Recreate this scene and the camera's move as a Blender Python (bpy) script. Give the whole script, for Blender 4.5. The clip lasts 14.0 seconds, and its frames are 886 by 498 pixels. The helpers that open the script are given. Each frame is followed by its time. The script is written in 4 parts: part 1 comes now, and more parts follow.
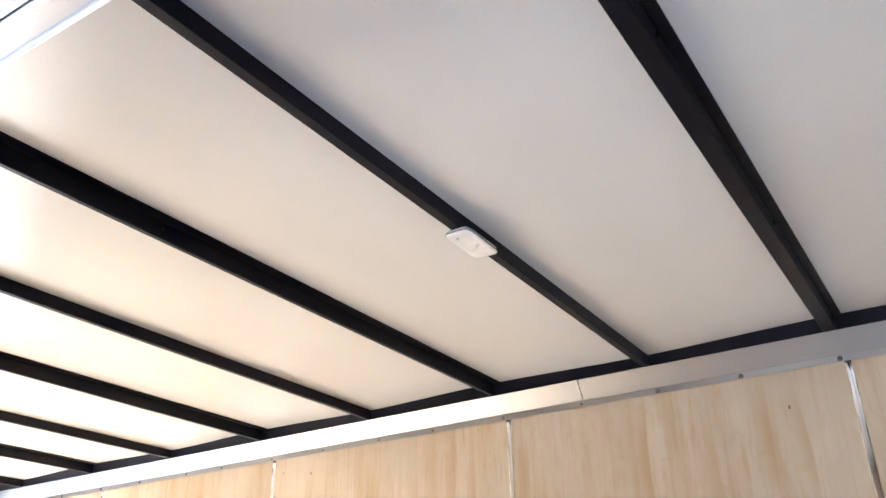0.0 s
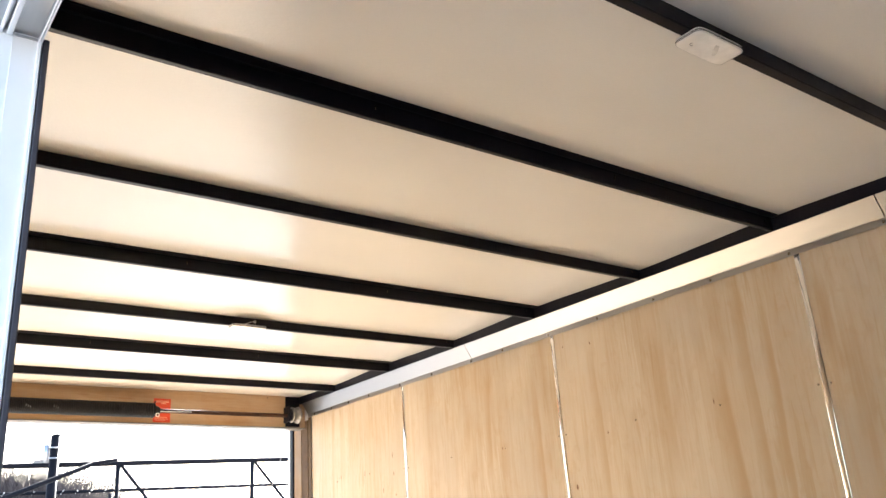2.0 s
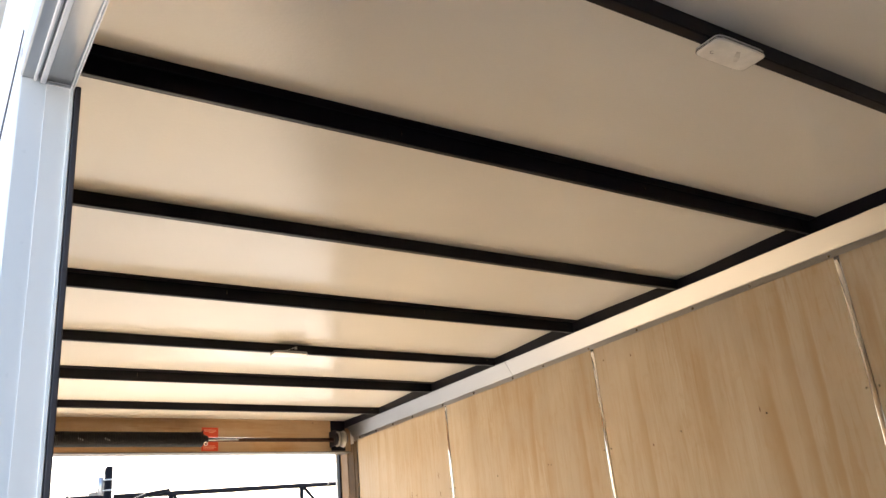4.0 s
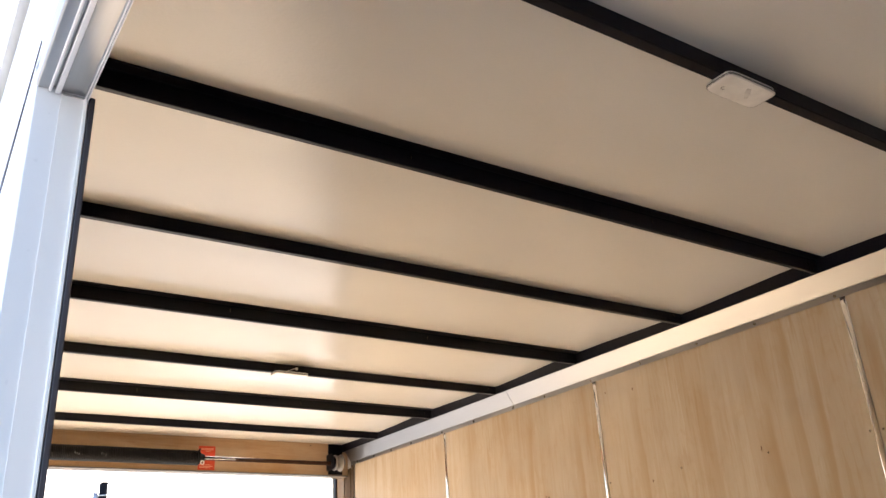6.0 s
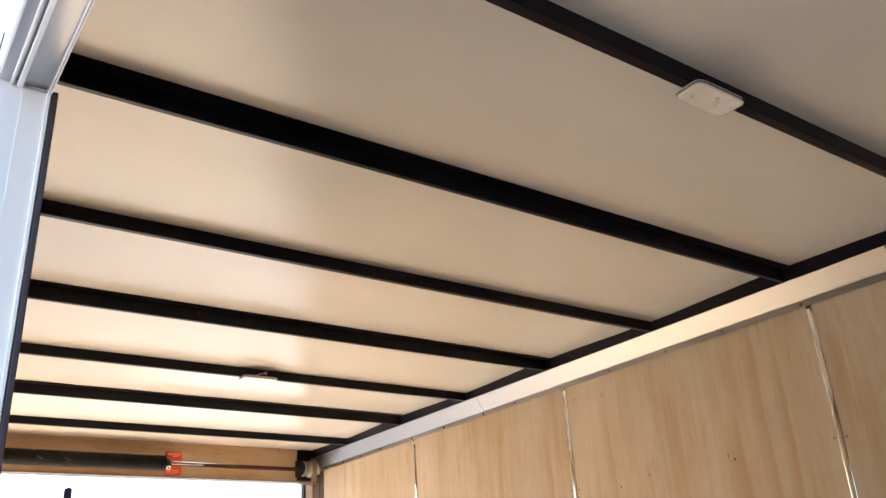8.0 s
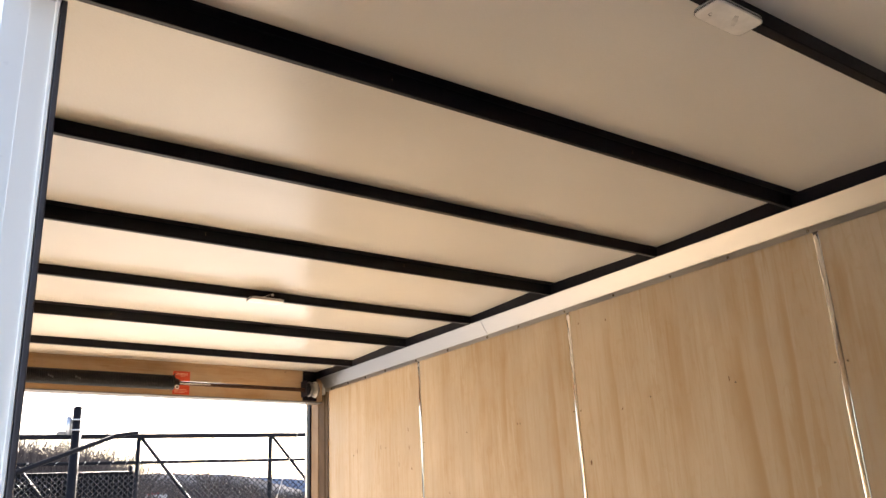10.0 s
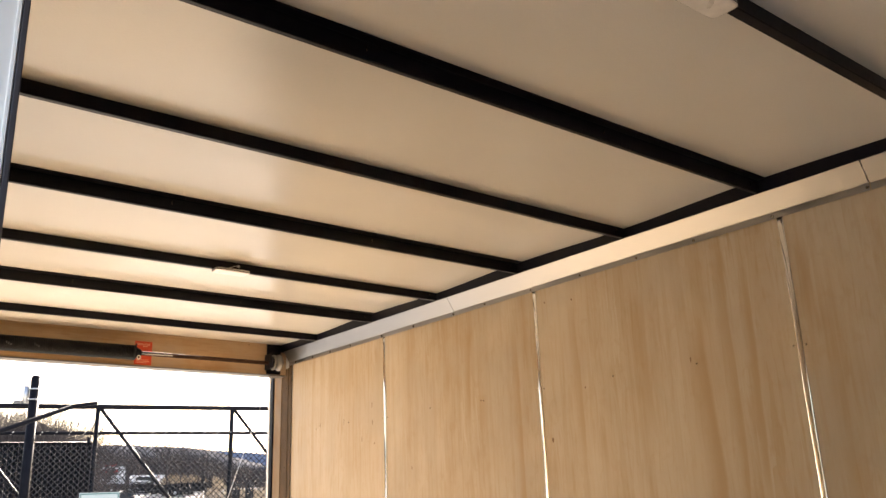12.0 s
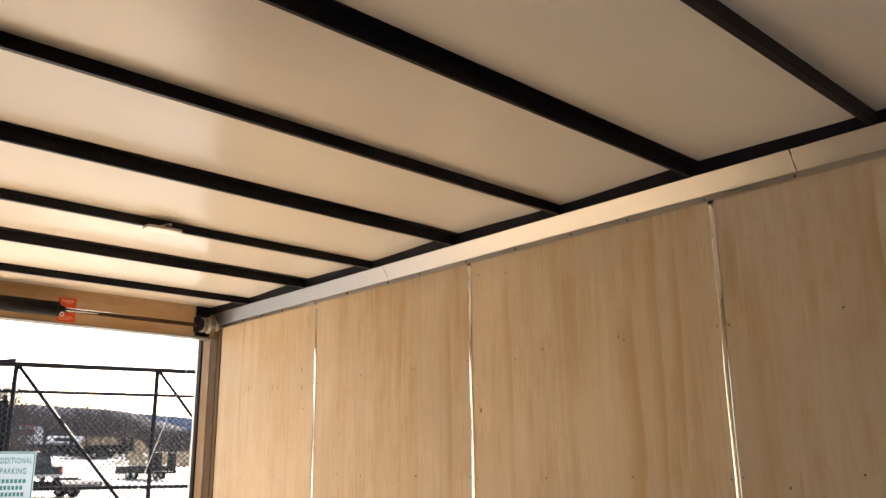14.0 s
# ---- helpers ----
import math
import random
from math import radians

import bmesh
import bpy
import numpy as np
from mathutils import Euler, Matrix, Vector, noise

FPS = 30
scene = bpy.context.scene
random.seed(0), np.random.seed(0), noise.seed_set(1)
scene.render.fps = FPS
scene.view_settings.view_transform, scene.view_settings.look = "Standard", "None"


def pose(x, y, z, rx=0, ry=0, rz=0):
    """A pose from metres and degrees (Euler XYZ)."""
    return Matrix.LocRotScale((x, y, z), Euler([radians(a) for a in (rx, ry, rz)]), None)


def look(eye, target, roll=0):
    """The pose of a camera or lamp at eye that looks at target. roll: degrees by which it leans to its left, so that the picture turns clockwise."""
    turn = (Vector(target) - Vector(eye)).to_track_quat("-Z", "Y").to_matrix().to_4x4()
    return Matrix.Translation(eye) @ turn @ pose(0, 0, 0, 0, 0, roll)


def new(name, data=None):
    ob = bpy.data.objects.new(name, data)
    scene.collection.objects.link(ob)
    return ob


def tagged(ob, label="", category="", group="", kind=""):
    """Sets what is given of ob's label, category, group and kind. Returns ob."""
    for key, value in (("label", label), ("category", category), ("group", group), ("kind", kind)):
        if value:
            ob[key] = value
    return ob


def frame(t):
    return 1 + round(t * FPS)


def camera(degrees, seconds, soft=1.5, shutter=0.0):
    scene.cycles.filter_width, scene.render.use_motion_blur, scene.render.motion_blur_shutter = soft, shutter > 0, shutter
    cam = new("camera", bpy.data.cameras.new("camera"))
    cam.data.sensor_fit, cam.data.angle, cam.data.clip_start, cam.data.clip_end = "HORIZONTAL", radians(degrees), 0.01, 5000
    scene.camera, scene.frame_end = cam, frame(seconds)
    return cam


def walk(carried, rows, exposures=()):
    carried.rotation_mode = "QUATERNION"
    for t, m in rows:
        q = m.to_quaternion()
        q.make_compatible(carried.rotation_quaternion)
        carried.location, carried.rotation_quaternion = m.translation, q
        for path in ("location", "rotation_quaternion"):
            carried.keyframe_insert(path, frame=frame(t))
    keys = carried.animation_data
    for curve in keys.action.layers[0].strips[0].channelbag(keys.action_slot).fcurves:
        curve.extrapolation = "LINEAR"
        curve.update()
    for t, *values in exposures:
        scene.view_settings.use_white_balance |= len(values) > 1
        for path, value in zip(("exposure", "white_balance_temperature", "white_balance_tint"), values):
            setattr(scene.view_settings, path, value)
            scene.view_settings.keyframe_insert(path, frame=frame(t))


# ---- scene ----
cam = camera(56.1, 14.0)
PATH = [
    (0, (-0.805, 1.498, 1.603), (0.702, 2.462, 2.498), -0.8),
    (0.5, (-0.835, 1.52, 1.608), (0.625, 2.594, 2.454), -1.7),
    (1, (-0.731, 1.548, 1.621), (0.602, 2.801, 2.429), -2.3),
    (1.5, (-0.653, 1.562, 1.62), (0.544, 2.968, 2.391), -3.3),
    (2, (-0.613, 1.581, 1.582), (0.534, 3.074, 2.256), -3.9),
    (2.5, (-0.606, 1.566, 1.575), (0.504, 3.114, 2.183), -4.3),
    (3, (-0.605, 1.565, 1.576), (0.49, 3.11, 2.217), -5.0),
    (3.5, (-0.607, 1.556, 1.577), (0.466, 3.097, 2.265), -5.7),
    (6, (-0.606, 1.558, 1.573), (0.436, 3.074, 2.357), -3.4),
    (6.5, (-0.605, 1.557, 1.572), (0.436, 3.071, 2.362), -3.0),
    (7, (-0.602, 1.559, 1.571), (0.452, 3.063, 2.363), -3.1),
    (7.5, (-0.598, 1.556, 1.567), (0.472, 3.046, 2.365), -3.2),
    (8, (-0.596, 1.56, 1.568), (0.496, 3.035, 2.364), -3.5),
    (8.5, (-0.6, 1.571, 1.565), (0.489, 3.073, 2.312), -3.7),
    (11, (-0.607, 1.58, 1.547), (0.542, 3.101, 2.153), -2.4),
    (11.5, (-0.607, 1.584, 1.541), (0.564, 3.091, 2.14), -2.0),
    (12, (-0.61, 1.587, 1.549), (0.579, 3.086, 2.129), -2.0),
    (12.5, (-0.607, 1.588, 1.543), (0.6, 3.082, 2.102), -1.5),
    (13, (-0.617, 1.582, 1.533), (0.63, 3.053, 2.064), -0.9),
    (13.5, (-0.604, 1.591, 1.534), (0.682, 3.031, 2.053), -0.6),
    (14, (-0.613, 1.592, 1.538), (0.705, 3.007, 2.05), -0.6),
]
walk(cam, [(t, look(eye, target, roll)) for t, eye, target, roll in PATH], [(0, 3.96, 5300, 10), (0.8, 3.61, 5490, 10), (1.5, 3.35, 5865, 10), (2, 3.24, 6040, 10), (2.6, 2.84, 6380, 10), (3.5, 2.65, 6590, 10), (6, 2.75, 6390, 14), (8.5, 2.77, 6380, 14), (11, 2.53, 7040, 14), (14, 2.45, 7190, 14)])

# ---- light ----
SUN_FROM = Vector((0.53, 0.68, 0.50)).normalized()
world = bpy.data.worlds.new("sky")
scene.world = world
world.use_nodes = True
wn = world.node_tree.nodes
sky = wn.new("ShaderNodeTexSky")
sky.sky_type = "NISHITA"
sky.sun_disc = False
sky.sun_elevation = math.asin(SUN_FROM.z)
sky.sun_rotation = math.atan2(SUN_FROM.x, SUN_FROM.y)
sky.air_density, sky.dust_density = 1.0, 3.6
wn["Background"].inputs["Strength"].default_value = 0.10
world.node_tree.links.new(sky.outputs["Color"], wn["Background"].inputs["Color"])
sun = new("sun", bpy.data.lights.new("sun", "SUN"))
sun.data.energy, sun.data.angle, sun.data.color = 5.0, radians(0.5), (1.0, 0.95, 0.88)
sun.matrix_world = look(SUN_FROM * 50, (0, 0, 0))

# ---- materials ----


def mat(name, color, rough=0.5, metal=0.0, vary=0.12, scale=6.0, bump=0.0, bump_scale=60.0, stretch=(1, 1, 1), spec=0.5, piece=0.0):
    """Painted or metal surface: base colour with large stains, fine grain and relief."""
    m = bpy.data.materials.new(name)
    m.use_nodes = True
    n, l = m.node_tree.nodes, m.node_tree.links
    b = n["Principled BSDF"]
    co = n.new("ShaderNodeTexCoord")
    mp = n.new("ShaderNodeMapping")
    mp.inputs["Scale"].default_value = stretch
    l.new(co.outputs["Object"], mp.inputs["Vector"])
    big, fine = n.new("ShaderNodeTexNoise"), n.new("ShaderNodeTexNoise")
    big.inputs["Scale"].default_value, fine.inputs["Scale"].default_value = scale, bump_scale
    big.inputs["Detail"].default_value = 5
    for t in (big, fine):
        l.new(mp.outputs["Vector"], t.inputs["Vector"])
    ramp = n.new("ShaderNodeMapRange")
    ramp.inputs["From Min"].default_value, ramp.inputs["From Max"].default_value = 0.3, 0.7
    ramp.inputs["To Min"].default_value, ramp.inputs["To Max"].default_value = 1 - vary, 1 + vary
    l.new(big.outputs["Fac"], ramp.inputs["Value"])
    mul = n.new("ShaderNodeVectorMath")
    mul.operation = "SCALE"
    mul.inputs[0].default_value = color
    l.new(ramp.outputs["Result"], mul.inputs["Scale"])
    out = mul.outputs["Vector"]
    if piece:
        info = n.new("ShaderNodeObjectInfo")
        pr = n.new("ShaderNodeMapRange")
        pr.inputs["To Min"].default_value, pr.inputs["To Max"].default_value = 1 - piece, 1 + piece
        l.new(info.outputs["Random"], pr.inputs["Value"])
        m2 = n.new("ShaderNodeVectorMath")
        m2.operation = "SCALE"
        l.new(out, m2.inputs[0])
        l.new(pr.outputs["Result"], m2.inputs["Scale"])
        out = m2.outputs["Vector"]
    l.new(out, b.inputs["Base Color"])
    b.inputs["Metallic"].default_value = metal
    b.inputs["Specular IOR Level"].default_value = spec
    rr = n.new("ShaderNodeMapRange")
    rr.inputs["To Min"].default_value, rr.inputs["To Max"].default_value = rough * 0.8, min(1, rough * 1.2)
    l.new(fine.outputs["Fac"], rr.inputs["Value"])
    l.new(rr.outputs["Result"], b.inputs["Roughness"])
    if bump:
        bp = n.new("ShaderNodeBump")
        bp.inputs["Strength"].default_value, bp.inputs["Distance"].default_value = 1.0, bump
        l.new(fine.outputs["Fac"], bp.inputs["Height"])
        l.new(bp.outputs["Normal"], b.inputs["Normal"])
    return m


def plywood(name, light, dark, rough=0.55, along="z", streaks=()):
    """Rotary-cut pine veneer: long wavering bands along the grain, fine pores, faint patches."""
    m = bpy.data.materials.new(name)
    m.use_nodes = True
    n, l = m.node_tree.nodes, m.node_tree.links
    b = n["Principled BSDF"]
    co, info = n.new("ShaderNodeTexCoord"), n.new("ShaderNodeObjectInfo")
    off = n.new("ShaderNodeVectorMath")
    off.operation = "SCALE"
    off.inputs[0].default_value = (31.0, 17.0, 53.0)
    l.new(info.outputs["Random"], off.inputs["Scale"])
    add = n.new("ShaderNodeVectorMath")
    l.new(co.outputs["Object"], add.inputs[0])
    l.new(off.outputs["Vector"], add.inputs[1])

    def noise_at(sc, detail, long=0.12, dist=0.0):
        mp, t = n.new("ShaderNodeMapping"), n.new("ShaderNodeTexNoise")
        s = {"z": (1, 1, long), "x": (long, 1, 1), "y": (1, long, 1)}[along]
        mp.inputs["Scale"].default_value = s
        l.new(add.outputs["Vector"], mp.inputs["Vector"])
        l.new(mp.outputs["Vector"], t.inputs["Vector"])
        t.inputs["Scale"].default_value, t.inputs["Detail"].default_value, t.inputs["Distortion"].default_value = sc, detail, dist
        return t

    def band(t, lo, hi, to0, to1):
        r = n.new("ShaderNodeMapRange")
        for k, v in (("From Min", lo), ("From Max", hi), ("To Min", to0), ("To Max", to1)):
            r.inputs[k].default_value = v
        l.new(t.outputs["Fac"], r.inputs["Value"])
        return r.outputs["Result"]

    def mix(fac, a, c, kind="MIX"):
        x = n.new("ShaderNodeMix")
        x.data_type, x.blend_type = "RGBA", kind
        if isinstance(fac, float):
            x.inputs[0].default_value = fac
        else:
            l.new(fac, x.inputs[0])
        for slot, v in ((6, a), (7, c)):
            if isinstance(v, tuple):
                x.inputs[slot].default_value = (*v, 1)
            else:
                l.new(v, x.inputs[slot])
        return x.outputs[2]

    def math2(op, a, c):
        x = n.new("ShaderNodeMath")
        x.operation = op
        for k, v in ((0, a), (1, c)):
            if isinstance(v, float):
                x.inputs[k].default_value = v
            else:
                l.new(v, x.inputs[k])
        return x.outputs[0]

    def flames(sc, long, rings, power, dist):
        """Growth rings cut by the veneer knife: sharp on one side, fading on the other."""
        h = math2("MULTIPLY", noise_at(sc, 2, long, dist).outputs["Fac"], rings)
        h = math2("ADD", h, math2("MULTIPLY", noise_at(26.0, 3, 0.13).outputs["Fac"], 0.22))
        return math2("POWER", math2("FRACT", h, 0.0), power)

    wide, patch, mottle = noise_at(2.6, 3, 0.3, 0.5), noise_at(1.9, 3, 0.5), noise_at(13.0, 5, 0.45)
    fleck, pore = noise_at(42.0, 3, 0.10, 0.6), noise_at(190.0, 3, 0.03)
    edge = tuple(c * k for c, k in zip(dark, (0.83, 0.672, 0.475)))
    tone = mix(band(wide, 0.36, 0.66, 0.0, 0.75), light, dark)
    tone = mix(band(mottle, 0.42, 0.62, 0.0, 0.45), tone, dark)
    tone = mix(math2("MULTIPLY", flames(2.2, 0.06, 6.0, 4.0, 0.3), band(patch, 0.44, 0.62, 0.0, 0.42)), tone, edge)
    tone = mix(math2("MULTIPLY", flames(4.2, 0.04, 5.0, 4.0, 0.2), band(wide, 0.62, 0.44, 0.0, 0.26)), tone, edge)
    tone = mix(math2("MULTIPLY", band(fleck, 0.58, 0.68, 0.0, 0.75), band(patch, 0.42, 0.62, 0.0, 0.7)), tone, edge)
    tone = mix(band(noise_at(7.0, 6, 0.7), 0.46, 0.64, 0.0, 0.16), tone, edge)
    tone = mix(band(noise_at(11.0, 3, 0.05), 0.45, 0.68, 0.0, 0.30), tone, edge)
    tone = mix(band(noise_at(30.0, 3, 0.04), 0.52, 0.66, 0.0, 0.32), tone, edge)
    tone = mix(band(noise_at(70.0, 4, 0.09, 0.5), 0.52, 0.68, 0.0, 0.34), tone, edge)
    tone = mix(band(noise_at(24.0, 5, 0.6, 0.8), 0.54, 0.68, 0.0, 0.22), tone, edge)
    tone = mix(band(pore, 0.3, 0.75, 0.12, 0.0), tone, edge)
    pale = tuple(min(1, c * 1.1 + 0.05) for c in light)
    tone = mix(band(patch, 0.30, 0.50, 0.35, 0.0), tone, pale)
    grey = tuple(0.45 * c + 0.55 * g for c, g in zip(dark, (0.42, 0.36, 0.29)))
    tone = mix(band(noise_at(3.4, 4, 0.8, 0.4), 0.48, 0.66, 0.0, 0.5), tone, grey)
    if streaks:
        # single resin-dark flames of the veneer: (y, top, bottom, half width, strength)
        at, wob = n.new("ShaderNodeSeparateXYZ"), noise_at(5.0, 4, 0.25)
        l.new(co.outputs["Object"], at.inputs[0])
        y = math2("ADD", at.outputs["Y"], math2("MULTIPLY", math2("SUBTRACT", wob.outputs["Fac"], 0.5), 0.10))

        def fade(v, lo, hi, to0, to1):
            f = n.new("ShaderNodeMapRange")
            f.interpolation_type = "SMOOTHSTEP"
            for k, q in (("From Min", lo), ("From Max", hi), ("To Min", to0), ("To Max", to1)):
                f.inputs[k].default_value = q
            l.new(v, f.inputs["Value"])
            return f.outputs["Result"]

        total = None
        for y0, top, low, half, force in streaks:
            d = math2("SUBTRACT", y, y0)
            body = math2("MULTIPLY", fade(d, -half * 0.25, half * 0.1, 0.0, 1.0), fade(d, half * 0.15, half * 2.0, force, 0.0))
            ends = math2("MULTIPLY", fade(at.outputs["Z"], low, low + 0.25, 0.0, 1.0), fade(at.outputs["Z"], top - 0.25, top, 1.0, 0.0))
            body = math2("MULTIPLY", body, ends)
            total = body if total is None else math2("MAXIMUM", total, body)
        tone = mix(total, tone, edge)
    shade = n.new("ShaderNodeVectorMath")
    shade.operation = "SCALE"
    l.new(tone, shade.inputs[0])
    fit = n.new("ShaderNodeMapRange")
    fit.inputs["To Min"].default_value, fit.inputs["To Max"].default_value = 0.93, 1.07
    l.new(info.outputs["Random"], fit.inputs["Value"])
    l.new(fit.outputs["Result"], shade.inputs["Scale"])
    tone = shade.outputs["Vector"]
    l.new(tone, b.inputs["Base Color"])
    l.new(band(pore, 0.2, 0.8, rough * 0.85, rough * 1.15), b.inputs["Roughness"])
    b.inputs["Specular IOR Level"].default_value = 0.35
    bp = n.new("ShaderNodeBump")
    bp.inputs["Strength"].default_value, bp.inputs["Distance"].default_value = 0.5, 0.0006
    l.new(pore.outputs["Fac"], bp.inputs["Height"])
    l.new(bp.outputs["Normal"], b.inputs["Normal"])
    return m


M_PLY = plywood("pine_plywood", (0.52, 0.451, 0.347), (0.458, 0.385, 0.283), streaks=(
    (3.36, 2.26, 1.0, 0.055, 0.75), (3.26, 2.52, 1.2, 0.03, 0.6), (3.16, 2.38, 1.4, 0.03, 0.7), (3.20, 1.95, 1.35, 0.02, 0.5), (3.62, 2.42, 1.7, 0.05, 0.45),
    (3.88, 1.92, 1.55, 0.022, 0.6), (3.98, 2.45, 1.6, 0.03, 0.5), (4.70, 2.5, 1.75, 0.03, 0.6), (4.36, 2.35, 1.3, 0.028, 0.6), (4.87, 2.3, 1.9, 0.03, 0.45),
    (5.60, 2.42, 2.15, 0.03, 0.6), (5.72, 2.45, 2.1, 0.022, 0.5), (2.93, 2.45, 2.0, 0.03, 0.6), (2.46, 2.5, 1.9, 0.028, 0.75), (2.24, 2.4, 1.8, 0.05, 0.5),
    (2.05, 2.5, 2.0, 0.025, 0.7), (1.95, 2.5, 1.9, 0.03, 0.5)))
M_PLY_HEAD = plywood("pine_plywood_header", (0.50, 0.36, 0.225), (0.41, 0.275, 0.155), along="x")
M_RAMP = plywood("grey_ramp_plywood", (0.42, 0.40, 0.37), (0.36, 0.34, 0.31), rough=0.6, along="y")
M_PLY_POST = plywood("pine_plywood_edge", (0.27, 0.185, 0.10), (0.21, 0.135, 0.068))
M_FLOOR = plywood("floor_plywood", (0.62, 0.55, 0.45), (0.54, 0.47, 0.37), rough=0.6, along="y")
M_CEIL = mat("white_ceiling_sheet", (0.69, 0.675, 0.635), rough=0.205, vary=0.03, scale=1.2, bump=0.0005, bump_scale=92.0, stretch=(1.2, 1.9, 1), spec=0.46)
M_BLACK = mat("black_painted_steel", (0.0036, 0.0034, 0.0080), rough=0.38, spec=0.17, vary=0.1, scale=9)
M_ALU = mat("brushed_aluminium", (0.36, 0.357, 0.35), rough=0.37, metal=1.0, vary=0.05, scale=5, bump_scale=200, stretch=(1, 0.08, 1))
M_ALU_V = mat("aluminium_strip", (0.80, 0.79, 0.77), rough=0.11, metal=1.0, vary=0.06, scale=4, bump=0.0, bump_scale=180, stretch=(1, 1, 0.1))
M_ALU_DOOR = mat("door_frame_aluminium", (0.93, 0.915, 0.895), rough=0.36, metal=0.1, vary=0.05, scale=9, bump=0.0, bump_scale=90, stretch=(1, 0.15, 0.15))
M_ALU_HEAD = mat("grey_mill_aluminium", (0.44, 0.445, 0.445), rough=0.36, metal=1.0, vary=0.2, scale=18, stretch=(1, 0.1, 1))
M_CAST = mat("grey_cast_metal", (0.22, 0.205, 0.19), rough=0.5, metal=0.5, vary=0.15, scale=30)
M_STEEL = mat("zinc_plated_steel", (0.62, 0.61, 0.6), rough=0.35, metal=1.0, vary=0.15, scale=30)
M_DULL = mat("dull_riveted_metal", (0.085, 0.055, 0.030), rough=0.65, metal=0.0, vary=0.15, scale=12, spec=0.15)
M_SCREW = mat("zinc_screw", (0.34, 0.3, 0.25), rough=0.25, metal=1.0, vary=0.1, scale=80)
M_RUBBER = mat("grey_rubber_gasket", (0.05, 0.048, 0.055), rough=0.6, vary=0.15, scale=20)
M_SEAL = mat("dark_door_seal", (0.045, 0.04, 0.048), rough=0.5, vary=0.15, scale=20)
M_SKIN = mat("white_painted_aluminium_skin", (0.84, 0.85, 0.86), rough=0.3, vary=0.02, scale=3)
M_LENS = mat("frosted_lens", (0.84, 0.82, 0.78), rough=0.16, vary=0.1, scale=26, bump=0.0003, bump_scale=160)
M_LENS_BASE = mat("white_plastic_base", (0.7, 0.69, 0.66), rough=0.4, vary=0.05, scale=20)
M_STAIN = mat("grey_lens_mark", (0.3, 0.29, 0.28), rough=0.5, vary=0.3, scale=60)
M_SMEAR = mat("faint_grey_smear", (0.60, 0.58, 0.54), rough=0.4, vary=0.2, scale=60)
M_SPRING = mat("black_oiled_spring_steel", (0.006, 0.006, 0.007), rough=0.45, vary=0.3, scale=30, spec=0.2)
M_SHAFT = mat("brown_steel_shaft", (0.06, 0.03, 0.019), rough=0.7, vary=0.3, scale=25, spec=0.12)
M_ORANGE = mat("orange_warning_label", (0.62, 0.062, 0.02), rough=0.45, vary=0.05, scale=20)
M_ORANGE_INK = mat("pale_label_print", (0.9, 0.5, 0.32), rough=0.5, vary=0.1, scale=20)
M_KNOT = mat("dark_knot", (0.16, 0.085, 0.04), rough=0.6, vary=0.3, scale=90)
M_CABLE = mat("bright_steel_cable", (0.7, 0.7, 0.7), rough=0.35, metal=0.8, vary=0.2, scale=300)
M_CHALK = mat("faded_stencil_paint", (0.16, 0.16, 0.16), rough=0.6, vary=0.3, scale=60)
M_CLOTH = mat("pale_tape", (0.75, 0.73, 0.68), rough=0.6, vary=0.1, scale=30)

# ---- mesh helpers ----


def box(bm, x0, x1, y0, y1, z0, z1, bevel=0.0):
    v = [bm.verts.new((x, y, z)) for x in (x0, x1) for y in (y0, y1) for z in (z0, z1)]
    fs = [bm.faces.new([v[i] for i in q]) for q in ((0, 1, 3, 2), (4, 6, 7, 5), (0, 4, 5, 1), (2, 3, 7, 6), (0, 2, 6, 4), (1, 5, 7, 3))]
    if bevel:
        es = list({e for f in fs for e in f.edges})
        bmesh.ops.bevel(bm, geom=es, offset=bevel, segments=2, affect="EDGES", profile=0.5)
    return bm


def rod(bm, a, b, r, seg=8, r2=None, caps=True):
    a, b = Vector(a), Vector(b)
    r2 = r if r2 is None else r2
    q = (b - a).to_track_quat("Z", "Y")
    rings = []
    for p, rr in ((a, r), (b, r2)):
        rings.append([bm.verts.new(p + q @ Vector((rr * math.cos(k * math.tau / seg), rr * math.sin(k * math.tau / seg), 0))) for k in range(seg)])
    for k in range(seg):
        f = bm.faces.new((rings[0][k], rings[0][(k + 1) % seg], rings[1][(k + 1) % seg], rings[1][k]))
        f.smooth = seg > 5
    if caps:
        bm.faces.new(rings[0][::-1])
        bm.faces.new(rings[1])
    return bm


def prism(bm, outline, place, smooth=False):
    """Extrudes an outline of 2D points between place(u, v, 0) and place(u, v, 1)."""
    r = [[bm.verts.new(place(u, v, k)) for u, v in outline] for k in (0, 1)]
    c = len(outline)
    for k in range(c):
        f = bm.faces.new((r[0][k], r[0][(k + 1) % c], r[1][(k + 1) % c], r[1][k]))
        f.smooth = smooth
    bm.faces.new(r[0][::-1])
    bm.faces.new(r[1])
    return bm


